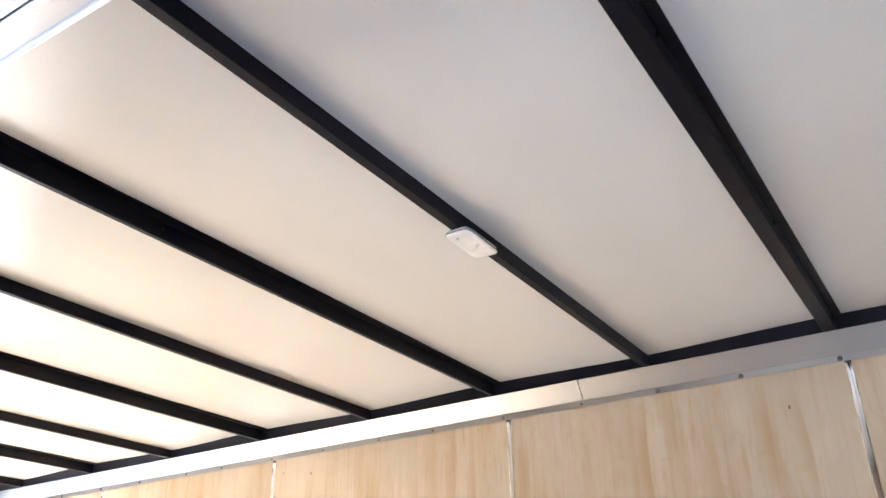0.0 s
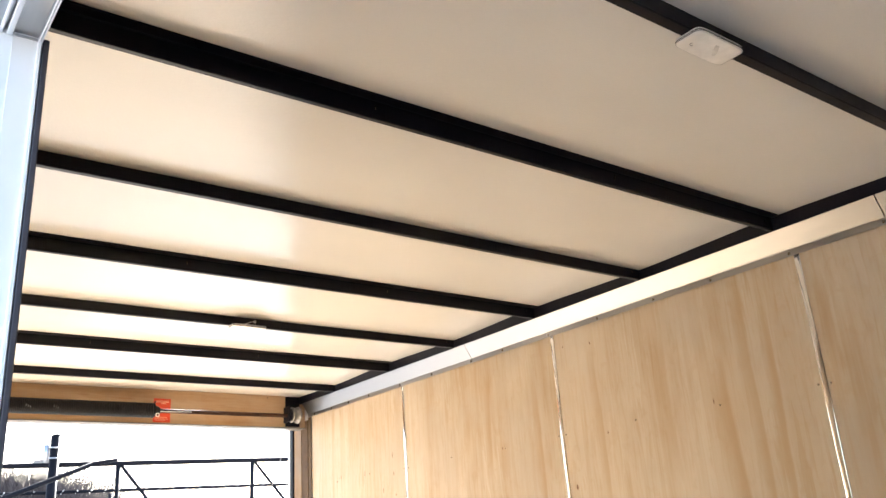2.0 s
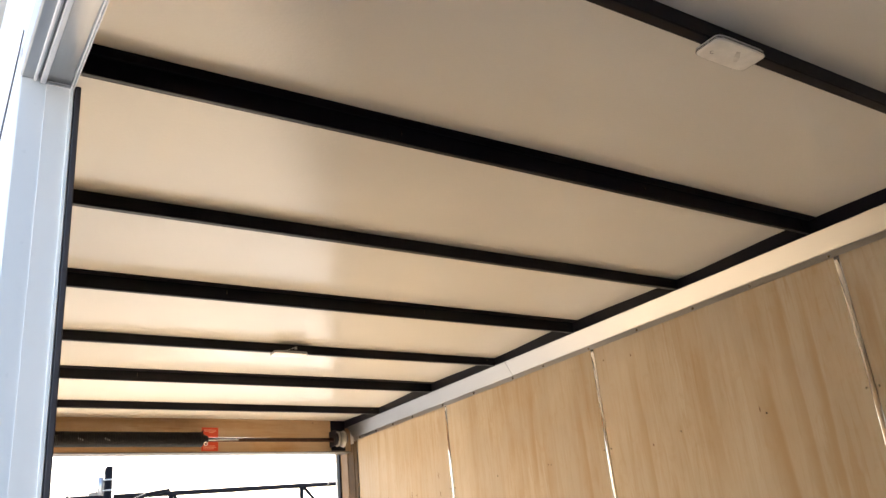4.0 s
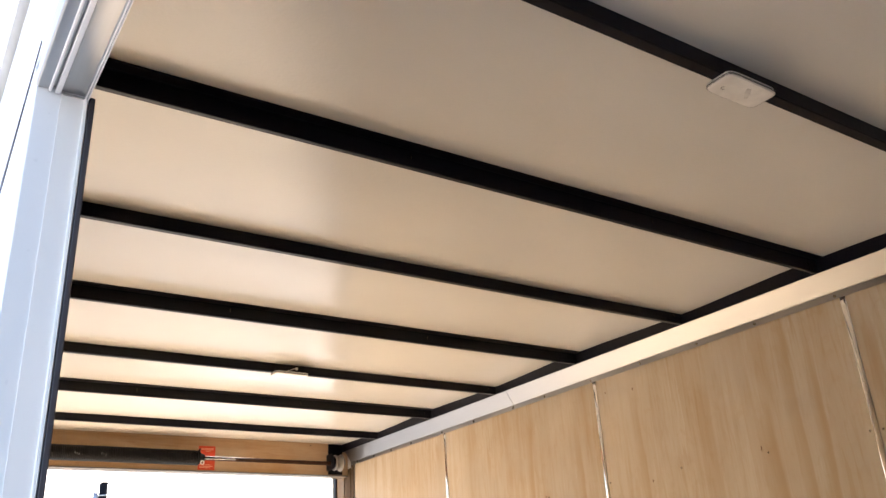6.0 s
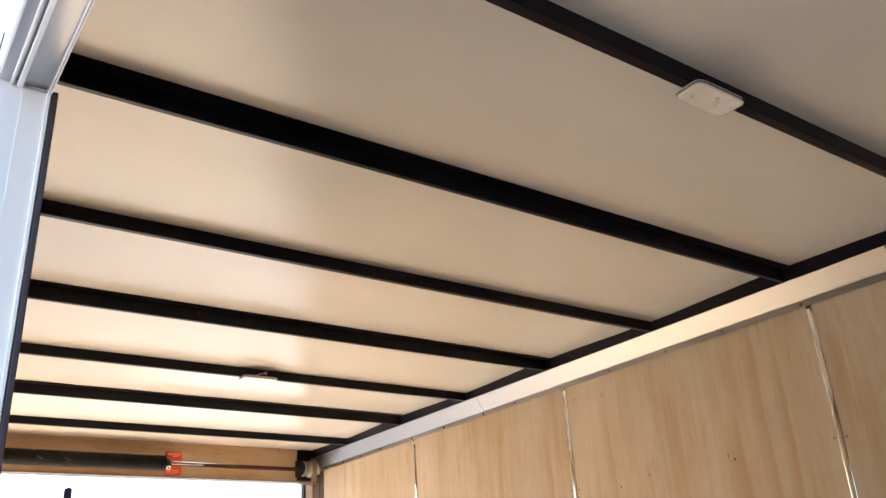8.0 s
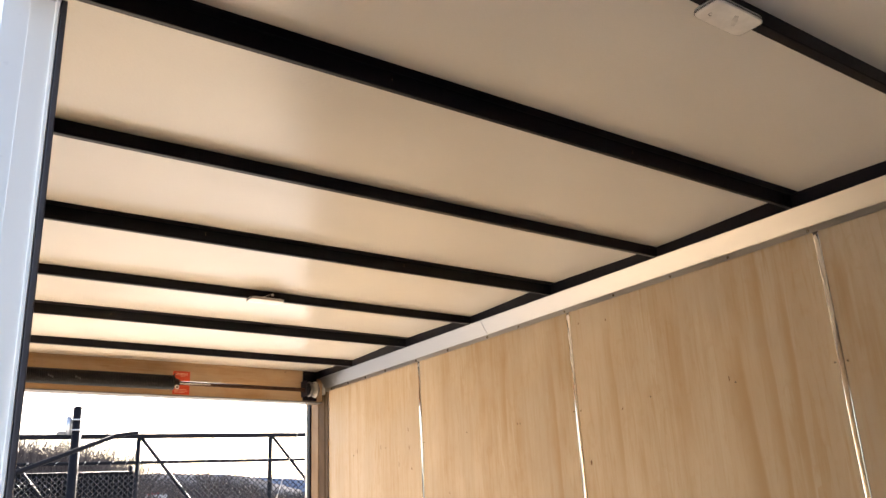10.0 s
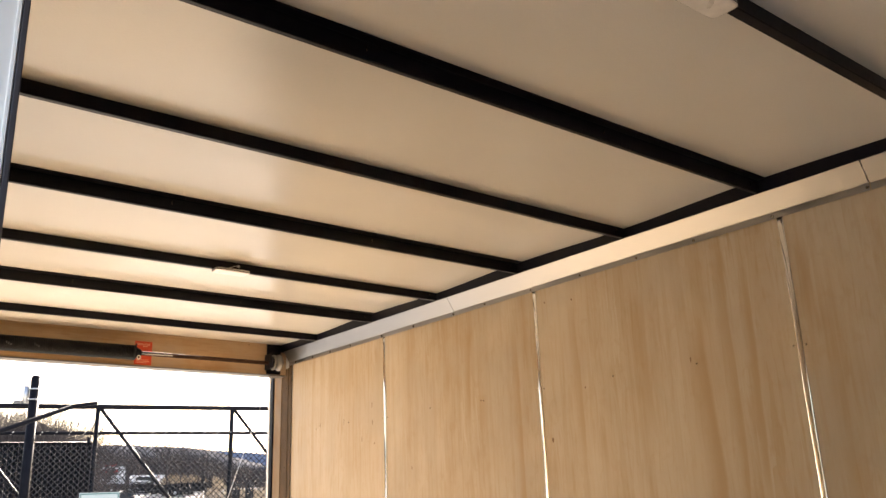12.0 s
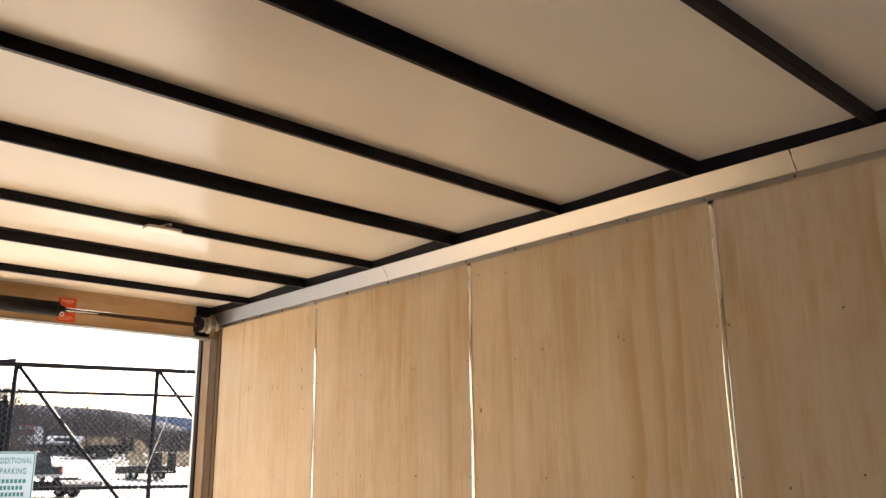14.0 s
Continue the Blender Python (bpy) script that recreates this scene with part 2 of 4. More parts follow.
def lathe(bm, profile, centre, axis="x", seg=24):
    """Turns (along, radius) pairs round an axis through centre."""
    c = Vector(centre)
    rings = []
    for a, r in profile:
        ring = []
        for k in range(seg):
            u, v = r * math.cos(k * math.tau / seg), r * math.sin(k * math.tau / seg)
            ring.append(bm.verts.new(c + Vector({"x": (a, u, v), "y": (u, a, v), "z": (u, v, a)}[axis])))
        rings.append(ring)
    for i in range(len(rings) - 1):
        for k in range(seg):
            bm.faces.new((rings[i][k], rings[i][(k + 1) % seg], rings[i + 1][(k + 1) % seg], rings[i + 1][k])).smooth = True
    bm.faces.new(rings[0][::-1])
    bm.faces.new(rings[-1])
    return bm


def to_mesh(name, bm, material):
    bmesh.ops.recalc_face_normals(bm, faces=bm.faces)
    me = bpy.data.meshes.new(name)
    bm.to_mesh(me)
    bm.free()
    me.materials.append(material)
    return me


def solid(name, bm, material, label="", category="", group="", kind=""):
    return tagged(new(name, to_mesh(name, bm, material)), label, category, group, kind)


def thing(name, at, label, category, group="", kind=""):
    e = new(name)
    e.empty_display_size = 0.05
    e.location = at
    return tagged(e, label, category, group, kind)


def part(name, bm, material, parent, label="", kind=""):
    """One mesh under a thing or part; bm in world coordinates."""
    ob = new(name, to_mesh(name, bm, material))
    under(ob, parent)
    return tagged(ob, label, "", "", kind)


def under(ob, parent):
    ob.parent = parent
    m = Matrix.Identity(4)
    p = parent
    while p:
        m = p.matrix_basis.copy() if p.parent is None else m
        p = p.parent
    ob.matrix_parent_inverse = m.inverted() if parent.parent is None else Matrix.Identity(4)
    return ob


def nb():
    return bmesh.new()

# ---- the trailer's shell ----
XR, XL, XOUT = 2.0, -0.462, -0.526      # wall faces: lining, inner left, outer left skin
YF, YR = -1.3, 6.6                     # front wall, rear header
ZF, ZC = 0.45, 2.590                   # floor and ceiling
# DOOR_Y0, the hatch's near edge, is unseen and placed for the light it admits
DOOR_Y0, DOOR_Y1, DOOR_Z = 0.80, 2.525, 2.178
DROP = 0.004                           # fall of the roof towards the hatch side
SILL = 1.22                            # lower edge of the side hatch; unseen, raised to hold back outside light

floor = solid("floor", box(nb(), XL, XR + 0.02, YF, 6.8, ZF - 0.05, ZF), M_FLOOR, "bare plywood trailer floor", "floor", kind="structure")


def ceiling_sheet():
    """White roof liner, drawn slightly wavy between the bows, with a solid roof on top."""
    bm = nb()
    nx, ny = 50, 120
    xs = [XL - 0.02 + (XR + 0.06 - XL) * i / nx for i in range(nx + 1)]
    ys = [YF + (6.72 - YF) * j / ny for j in range(ny + 1)]
    low = [[bm.verts.new((x, y, ZC + 0.0012 * noise.noise((x * 1.3, y * 2.6, 0.3)) + 0.0052 * math.cos((y - 3.03) * math.tau / 1.228) - 0.0085
                          + 0.0007 * noise.noise((x * 5, y * 9, 4.0)) - DROP * (XR - x) / (XR - XL))) for y in ys] for x in xs]
    for i in range(nx):
        for j in range(ny):
            bm.faces.new((low[i][j], low[i][j + 1], low[i + 1][j + 1], low[i + 1][j])).smooth = True
    box(bm, XL - 0.08, XR + 0.06, YF - 0.05, 6.8, ZC + 0.012, ZC + 0.05)
    return bm


solid("ceiling", ceiling_sheet(), M_CEIL, "glossy white ceiling sheet of the trailer roof", "ceiling", kind="structure")

# right wall: core, then the sheets of plywood with metal strips over their seams
wall_right = solid("wall_right", box(nb(), XR + 0.012, XR + 0.07, YF, 6.8, 0.3, ZC), M_SKIN, "plywood-lined right side wall", "wall", kind="structure")
SEAMS = [-0.66, 0.56, 1.78, 3.0, 4.22, 5.44]
edges = [YF] + SEAMS + [6.52]
for y0, y1 in zip(edges, edges[1:]):
    part("plywood_sheet", box(nb(), XR, XR + 0.011, y0 + 0.001, y1 - 0.001, ZF, 2.5), M_PLY, wall_right)
STRIP = [(-0.0105, 0.0), (-0.0100, 0.0022), (-0.0085, 0.0030), (0.0085, 0.0030), (0.0100, 0.0022), (0.0105, 0.0)]


def seam_strip(y):
    """Thin bright cover strip; it wavers a little from screw to screw."""
    bm, rings, steps = nb(), [], 40
    for k in range(steps + 1):
        z = ZF + (2.466 - ZF) * k / steps
        dy, lift = 0.0016 * noise.noise((y, z * 2.6, 1.0)), 0.0009 * noise.noise((y, z * 3.4, 7.0))
        tilt = 0.05 * noise.noise((y, z * 2.2, 12.0))
        rings.append([bm.verts.new((XR - v - (lift + tilt * u if v else 0.0), y + u + dy, z)) for u, v in STRIP])
    for a, b in zip(rings, rings[1:]):
        for i in range(len(STRIP) - 1):
            bm.faces.new((a[i], a[i + 1], b[i + 1], b[i])).smooth = i == 2
    bm.faces.new(rings[0])
    bm.faces.new(rings[-1][::-1])
    return bm


for y in SEAMS:
    part("seam_strip", seam_strip(y), M_ALU_V, wall_right, "narrow bright aluminium seam strip")


def screw_mesh(r=0.0042, h=0.0022):
    bm = nb()
    lathe(bm, [(0.0, r), (-h * 0.6, r * 0.85), (-h, r * 0.4)], (0, 0, 0), "x", 8)
    return to_mesh("screw", bm, M_SCREW)


SCREW = screw_mesh()
COVE_SCREW = screw_mesh(0.0058, 0.0045)
WASHER = to_mesh("washer", lathe(nb(), [(0.0, 0.0082), (-0.001, 0.0078)], (0, 0, 0), "x", 12), M_RUBBER)
KNOT = to_mesh("knot", lathe(nb(), [(0.0, 0.0045), (-0.0006, 0.004)], (0, 0, 0), "x", 8), M_KNOT)


def put_piece(name, me, at, parent):
    ob = new(name, me)
    ob.location = at
    under(ob, parent)
    return ob


rnd = random.Random(5)
for y in [2.595, 2.2, 3.406, 3.808, 4.605, 5.02, 5.825, 6.2]:
    for z in (2.003, 1.503, 1.003):
        put_piece("screw", SCREW, (XR - 0.0002, y + rnd.uniform(-0.008, 0.008), z + rnd.uniform(-0.006, 0.006)), wall_right)
for y in SEAMS[2:]:
    for z in (2.003, 1.5, 1.0):
        for d in (-0.021, 0.022):
            put_piece("screw", SCREW, (XR - 0.0002, y + d, z + rnd.uniform(-0.005, 0.005)), wall_right)
for y, z, w, h in ((3.998, 2.365, 0.8, 1.2), (4.161, 2.384, 0.7, 1.0), (3.958, 1.981, 0.7, 1.3), (4.166, 1.783, 1.2, 2.6), (5.874, 2.013, 0.5, 4.5), (5.573, 2.084, 0.6, 3.6),
                   (5.568, 1.985, 0.6, 3.0), (5.551, 1.870, 0.9, 1.4), (5.679, 1.903, 0.5, 3.2), (5.211, 1.519, 0.9, 1.4), (2.827, 1.470, 0.9, 1.3), (4.626, 2.002, 0.8, 1.2),
                   (3.43, 2.018, 0.5, 2.4), (1.98, 2.33, 0.9, 1.6), (5.2, 1.72, 0.6, 1.8), (6.15, 2.02, 0.5, 3.0)):
    k = put_piece("knot", KNOT, (XR - 0.0002, y, z), wall_right)
    k.scale = (1, w, h)

# black top rail and the folded aluminium cove below it
for nm, x0, x1 in (("top_rail_right", 1.948, XR + 0.03), ("top_rail_left", XL - 0.04, XL + 0.03)):
    solid(nm, box(nb(), x0, x1, YF, 6.6, 2.5372, ZC - 0.002, 0.002), M_BLACK, "black painted steel roof rail", "rail", kind="structure")
COVE = [(1.9550, 2.5362), (1.9520, 2.5366), (1.9495, 2.5350), (1.9872, 2.4735), (1.9890, 2.4702), (1.9915, 2.4680), (1.9915, 2.4455), (1.9935, 2.4455), (1.9935, 2.469), (1.9905, 2.475)]
cove = thing("cove_trim", (1.97, 3, 2.45), "folded aluminium cove trim along the wall's top", "trim", kind="structure")
JOINTS = [YF, 0.57, 2.681, 4.795, 6.56]
for y0, y1 in zip(JOINTS, JOINTS[1:]):
    a, b = y0 + 0.002, y1 - 0.002
    sh = 0.0 if JOINTS.index(y0) % 2 else 0.0014
    part("cove_piece", prism(nb(), COVE, lambda u, v, k, a=a, b=b, sh=sh: (u - sh, a + k * (b - a), v)), M_ALU, cove)
for y in [1.2, 1.5, 1.80, 2.11, 2.40, 2.69, 3.021, 3.347, 3.621, 3.928, 4.232, 4.554, 4.801, 5.146, 5.455, 5.789, 6.025, 6.242, 6.466]:
    put_piece("washer", WASHER, (1.9914, y, 2.4555), cove)
    put_piece("screw", COVE_SCREW, (1.9905, y, 2.4555), cove)

# ---- roof bows ----


def z_bow(y, flange=0.030, lip=0.016):
    """Pressed Z-section bow: upper flange on the liner, web, lower lip."""
    t = thing("roof_bow", (0.8, y, 2.54), "black painted pressed steel roof bow, wide section", "roof bow", "roof bows")
    w = -lip
    prof = [(w - flange, 2.587), (w - flange, 2.5825), (w - 0.002, 2.5825), (w, 2.580), (w, 2.5395), (w + 0.002, 2.5372), (-0.002, 2.5372), (0.0, 2.539), (0.0, 2.542), (w + 0.0045, 2.542), (w + 0.0045, 2.587)]
    part("beam", prism(nb(), prof, lambda u, v, k: (XL + 0.03 + k * (1.9470 - XL - 0.03), y + u, v - DROP * (1 - k))), M_BLACK, t)
    for x in (0.33, 1.15, 1.90):
        b = nb()
        box(b, x - 0.0009, x + 0.0009, y + w - 0.003, y + w - 0.0003, 2.556, 2.570)
        part("screw_tip", b, M_SCREW, t, "dull screw tip")
    return t


TUBE = [(-0.0175, 2.5368), (-0.020, 2.5393), (-0.020, 2.5835), (0.0, 2.5835), (0.0, 2.5393), (-0.0025, 2.5368)]


def tube_bow(y, wide=0.0):
    """Plain rectangular tube bow under the liner."""
    t = thing("roof_bow", (0.8, y, 2.54), "black painted slim steel tube roof bow", "roof bow", "roof bows")
    part("beam", prism(nb(), TUBE, lambda u, v, k: (XL + 0.03 + k * (1.9470 - XL - 0.03), y + (u + wide if u > -0.01 else u), v - DROP * (1 - k))), M_BLACK, t)
    for x in (1.90,):
        part("screw_tip", box(nb(), x - 0.0009, x + 0.0009, y - 0.023, y - 0.0203, 2.558, 2.570), M_SCREW, t, "dull screw tip")
    return t


z_bow(0.6, 0.024, 0.041)
z_bow(1.826, 0.024, 0.041)
for y in (3.050, 4.280, 5.505):
    z_bow(y)
for y in (-0.02, 1.2, 2.424, 3.655, 4.897, 6.13):
    tube_bow(y, 0.008 if y == 2.424 else 0.0)


def dome_light(x, y, z):
    """Rectangular dome lamp with bowed sides: base plate, rim, lens, two screws."""
    t = thing("dome_light", (x, y, z), "unlit frosted white rectangular dome light on a roof bow", "ceiling light", "dome lights")

    def shape(w, d, n=48, square=10.0):
        pts = []
        for i in range(n):
            a = math.tau * i / n
            c, q = math.cos(a), math.sin(a)
            pts.append((1.06 * w * math.copysign(abs(c) ** (2 / square), c) * (1 + 0.05 * (1 - q * q)), 1.04 * d * math.copysign(abs(q) ** (2 / square), q) * (1 + 0.10 * (1 - c * c))))
        return pts

    def slab(w, d, top, bottom, shrink=1.0):
        bm = nb()
        o = shape(w, d)
        r = []
        steps = [(top, 1.0), (bottom + (top - bottom) * 0.35, 1.0), (bottom + (top - bottom) * 0.1, 0.5 + 0.5 * shrink), (bottom, shrink)]
        for zz, s in steps:
            r.append([bm.verts.new((x + u * s, y + v * s, zz)) for u, v in o])
        c = len(o)
        for i in range(len(r) - 1):
            for k in range(c):
                bm.faces.new((r[i][k], r[i][(k + 1) % c], r[i + 1][(k + 1) % c], r[i + 1][k])).smooth = True
        bm.faces.new(r[0])
        bm.faces.new(r[-1][::-1])
        return bm

    part("base", slab(0.0695, 0.0300, z, z - 0.004), M_LENS_BASE, t)
    part("rim", slab(0.0702, 0.0306, z - 0.0042, z - 0.0055, 0.998), M_RUBBER, t, "thin dark seal line")
    lens = part("lens", slab(0.0697, 0.0302, z - 0.0058, z - 0.0115, 0.90), M_LENS, t, "frosted white plastic lens")
    b = nb()
    o = shape(0.0700, 0.0305)
    for (u0, v0), (u1, v1) in zip(o, o[1:] + o[:1]):
        rod(b, (x + u0, y + v0, z - 0.0078), (x + u1, y + v1, z - 0.0078), 0.0007, 4, None, False)
    part("lens_edge", b, M_RUBBER, lens, "thin dark lens edge")
    b = nb()
    for k in range(9):
        a0, a1 = 0.5 + k * 0.42, 0.5 + (k + 1) * 0.42
        rod(b, (x - 0.049 + 0.0055 * math.cos(a0), y + 0.008 + 0.0045 * math.sin(a0), z - 0.0114), (x - 0.049 + 0.0055 * math.cos(a1), y + 0.008 + 0.0045 * math.sin(a1), z - 0.0114), 0.0011, 4)
    part("screw_ring", b, M_STAIN, lens, "dark screw ring")
    b = nb()
    prism(b, [(-0.002, -0.016), (0.008, -0.018), (0.022, -0.004), (0.030, 0.010), (0.024, 0.014), (0.010, 0.002)], lambda u, v, k: (x + u, y + v, z - 0.0117 + 0.001 * k))
    part("smear", b, M_SMEAR, lens, "faint grey smear")
    for u, v, w in ((0.052, -0.012, 0.006), (-0.035, 0.024, 0.004), (0.045, 0.021, 0.005)):
        b = nb()
        box(b, x + u - w, x + u + w, y + v - 0.0012, y + v + 0.0012, z - 0.0114, z - 0.0095)
        part("smudge", b, M_STAIN, lens)
    return t


dome_light(0.767, 2.419, 2.5336)
far_dome = dome_light(0.822, 4.874, 2.5346)
b = nb()
WIRE = [(0.795, 4.838, 2.5335), (0.806, 4.834, 2.538), (0.820, 4.834, 2.5445), (0.833, 4.838, 2.549), (0.842, 4.846, 2.551)]
for p, q in zip(WIRE, WIRE[1:]):
    rod(b, p, q, 0.0012, 5)
part("wire", b, M_CLOTH, far_dome, "thin loose pale wire")
part("clip", lathe(nb(), [(0.0, 0.006), (-0.004, 0.0062), (-0.007, 0.003)], (0.845, 4.853, 2.552), "y", 10), M_STEEL, far_dome, "small wire clip")
part("hook", rod(nb(), (0.748, 4.843, 2.528), (0.740, 4.840, 2.537), 0.0014, 5), M_RUBBER, far_dome, "dark lens catch")

# ---- rear end ----
rear_header = solid("wall_rear_header", box(nb(), XL, 1.99, YR, YR + 0.09, 2.386, ZC - 0.004), M_PLY_HEAD, "warm-toned plywood header over the rear doorway", "wall", kind="structure")
part("edge_strip", box(nb(), XL, 1.99, YR - 0.003, YR + 0.095, 2.378, 2.385, 0.001), M_CAST, rear_header, "thin metal edge strip")
part("top_moulding", box(nb(), XL + 0.04, 1.84, YR - 0.008, YR - 0.0005, 2.576, 2.585, 0.002), M_PLY_HEAD, rear_header, "thin wooden moulding under the ceiling")
part("end_plate", box(nb(), 1.845, 1.945, YR - 0.012, YR - 0.001, 2.387, 2.583, 0.002), M_BLACK, rear_header, "black steel end plate")
part("screw", lathe(nb(), [(0, 0.004), (-0.003, 0.003)], (1.72, YR, 2.57), "y", 8), M_SCREW, rear_header)

rear_post = solid("wall_rear_post", box(nb(), 1.998, 2.07, 6.53, 6.80, 0.3, 2.55), M_SKIN, "plywood and metal clad rear corner post", "wall", kind="structure")
part("corner_trim", box(nb(), 1.993, 1.9975, 6.522, 6.562, ZF, 2.445, 0.001), M_DULL, rear_post, "dull metal corner trim")
part("riveted_strip", box(nb(), 1.990, 1.9975, 6.564, 6.648, ZF, 2.43, 0.002), M_DULL, rear_post, "dull riveted metal strip")
part("wood_strip", box(nb(), 1.986, 1.9975, 6.650, 6.750, ZF, 2.42, 0.001), M_PLY_POST, rear_post, "narrow plywood strip")
part("door_seal", box(nb(), 1.976, 1.9975, 6.753, 6.790, ZF, 2.41, 0.003), M_BLACK, rear_post, "dark rubber door seal")
part("door_edge", box(nb(), 1.974, 1.9975, 6.793, 6.815, ZF, 2.41, 0.002), M_SKIN, rear_post, "bright white door frame edge")
for z in (2.3, 2.13, 1.96, 1.79, 1.62, 1.45, 1.28):
    put_piece("rivet", SCREW, (1.9898, 6.585, z), rear_post)
    put_piece("rivet", SCREW, (1.9898, 6.632, z - 0.02), rear_post)

# torsion spring of the ramp door
SY, SZ = 6.535, 2.448
torsion = thing("torsion_spring", (1.0, SY, SZ), "black ramp door torsion spring on a brown steel shaft", "door spring")


def helix(x0, x1, r, wire, pitch):
    bm = nb()
    seg, ring = 14, 5
    n = int((x1 - x0) / pitch * seg)
    prev = None
    for i in range(n + 1):
        a = i / seg * math.tau
        c = Vector((x0 + i / seg * pitch, SY + r * math.cos(a), SZ + r * math.sin(a)))
        out = Vector((0, math.cos(a), math.sin(a)))
        cur = [bm.verts.new(c + wire * (math.cos(k * math.tau / ring) * out + math.sin(k * math.tau / ring) * Vector((1, 0, 0)))) for k in range(ring)]
        if prev:
            for k in range(ring):
                bm.faces.new((prev[k], prev[(k + 1) % ring], cur[(k + 1) % ring], cur[k])).smooth = True
        prev = cur
    return bm


part("coil", helix(-0.15, 0.955, 0.0400, 0.0045, 0.0092), M_SPRING, torsion, "closely wound black coil")
part("core", rod(nb(), (-0.15, SY, SZ), (0.95, SY, SZ), 0.0368, 18), M_SPRING, torsion)
part("shaft", rod(nb(), (-0.3, SY, SZ), (1.93, SY, SZ), 0.0125, 16), M_SHAFT, torsion, "brown steel shaft")
part("end_cone", lathe(nb(), [(0.955, 0.044), (0.968, 0.043), (0.974, 0.030), (1.0, 0.022), (1.004, 0.0155)], (0, SY, SZ), "x", 18), M_SPRING, torsion)
b = nb()
for k in range(12):
    a0, a1 = k * math.tau / 12, (k + 1) * math.tau / 12
    rod(b, (0.982 + 0.010 * math.cos(a0), SY - 0.03, SZ - 0.030 + 0.010 * math.sin(a0)), (0.982 + 0.010 * math.cos(a1), SY - 0.03, SZ - 0.030 + 0.010 * math.sin(a1)), 0.003, 5)
part("cone_ring", b, M_CLOTH, torsion, "pale worn ring of the winding cone")
part("set_screw", rod(nb(), (0.985, SY, SZ - 0.012), (0.985, SY - 0.016, SZ - 0.036), 0.005, 6), M_SHAFT, torsion, "worn set screw")
part("coil_tail", rod(nb(), (0.955, SY - 0.02, SZ + 0.02), (0.972, SY - 0.01, SZ + 0.052), 0.0045, 6), M_SPRING, torsion)
part("winding_rod", rod(nb(), (1.0, SY - 0.016, SZ - 0.006), (1.19, SY - 0.014, SZ - 0.003), 0.0026, 8), M_CLOTH, torsion, "pale winding rod")
drum = part("cable_drum", lathe(nb(), [(1.858, 0.02), (1.859, 0.049), (1.8635, 0.050), (1.8655, 0.0455), (1.899, 0.0455), (1.901, 0.054), (1.907, 0.055), (1.910, 0.046), (1.930, 0.02)], (0, SY, SZ + 0.006), "x", 28), M_CAST, torsion, "grey cast cable drum")
part("hub", lathe(nb(), [(1.835, 0.030), (1.838, 0.042), (1.852, 0.043), (1.857, 0.030)], (0, SY, SZ + 0.006), "x", 20), M_BLACK, drum, "black hub disc")
part("bearing_bracket", box(nb(), 1.828, 1.833, SY - 0.035, YR - 0.012, SZ - 0.042, SZ + 0.06, 0.002), M_BLACK, torsion)
for x in (0.27, 0.41):
    b = nb()
    for i in range(3):
        box(b, x + i * 0.011, x + i * 0.011 + 0.0035, SY - 0.0455, SY - 0.0435, SZ - 0.010 - 0.004 * i, SZ + 0.004 - 0.005 * i)
    part("stencil_mark", b, M_CHALK, torsion, "faded stencil mark")

cable = solid("ramp_cable", rod(nb(), (1.90, SY + 0.044, SZ + 0.0), (1.93, 8.62, 0.0), 0.0019, 6), M_CABLE, "thin bright steel cable running from drum to ramp", "cable")

ramp = thing("ramp_door", (0.78, 6.81, 0.43), "lowered plywood-faced ramp door with an aluminium frame", "ramp")
RAMP = [(6.81, 0.43), (8.60, 0.035), (8.59, -0.02), (6.80, 0.36)]
part("deck", prism(nb(), RAMP, lambda u, v, k: (-0.33 + k * 2.24, u, v)), M_RAMP, ramp)
for x in (-0.365, 1.915):
    part("edge_channel", prism(nb(), RAMP, lambda u, v, k, x=x: (x + k * 0.034, u, v + 0.006)), M_ALU, ramp, "aluminium edge channel")
for x in (0.0, 0.78, 1.56):
    part("hinge", rod(nb(), (x - 0.09, 6.806, 0.425), (x + 0.09, 6.806, 0.425), 0.009, 8), M_STEEL, ramp)

label = thing("warning_label", (1.05, YR - 0.001, 2.42), "orange warning label with pale print on the header", "label")
part("sheet", box(nb(), 0.985, 1.088, YR - 0.0022, YR - 0.0004, 2.391, 2.532), M_ORANGE, label)
for nm, rows in (("print_block", ((2.516, 1.0, 1.075), (2.509, 1.0, 1.075), (2.501, 1.03, 1.06))), ("print_block", ((2.419, 0.995, 1.07), (2.410, 0.995, 1.075), (2.402, 0.995, 1.06)))):
    for z, x0, x1 in rows:
        part("print_line", box(nb(), x0, x1, YR - 0.003, YR - 0.0024, z, z + 0.0028), M_ORANGE_INK, label)

# ---- left side with the open hatch ----
wall_left = thing("wall_left", (XL, 2, ZF), "white aluminium-skinned side wall with an open hatch", "wall", kind="structure")
GZ = DOOR_Z + 0.06
# the panel under SILL is unseen, added to block light from the yard
for y0, y1, z0, z1 in ((YF - 0.05, DOOR_Y0 - 0.05, 0.3, ZC), (DOOR_Y1 + 0.05, 6.8, 0.3, ZC), (DOOR_Y0 - 0.05, DOOR_Y1 + 0.05, GZ, ZC), (DOOR_Y0 - 0.05, DOOR_Y1 + 0.05, 0.3, SILL - 0.03)):
    part("skin", box(nb(), XOUT, XOUT + 0.02, y0, y1, z0, z1), M_SKIN, wall_left)
    part("lining", box(nb(), XOUT + 0.021, XL, y0, y1, z0, z1), M_PLY, wall_left)
solid("wall_front", box(nb(), XOUT, XR + 0.07, YF - 0.05, YF, 0.3, ZC), M_PLY, "plywood front wall", "wall", kind="structure")

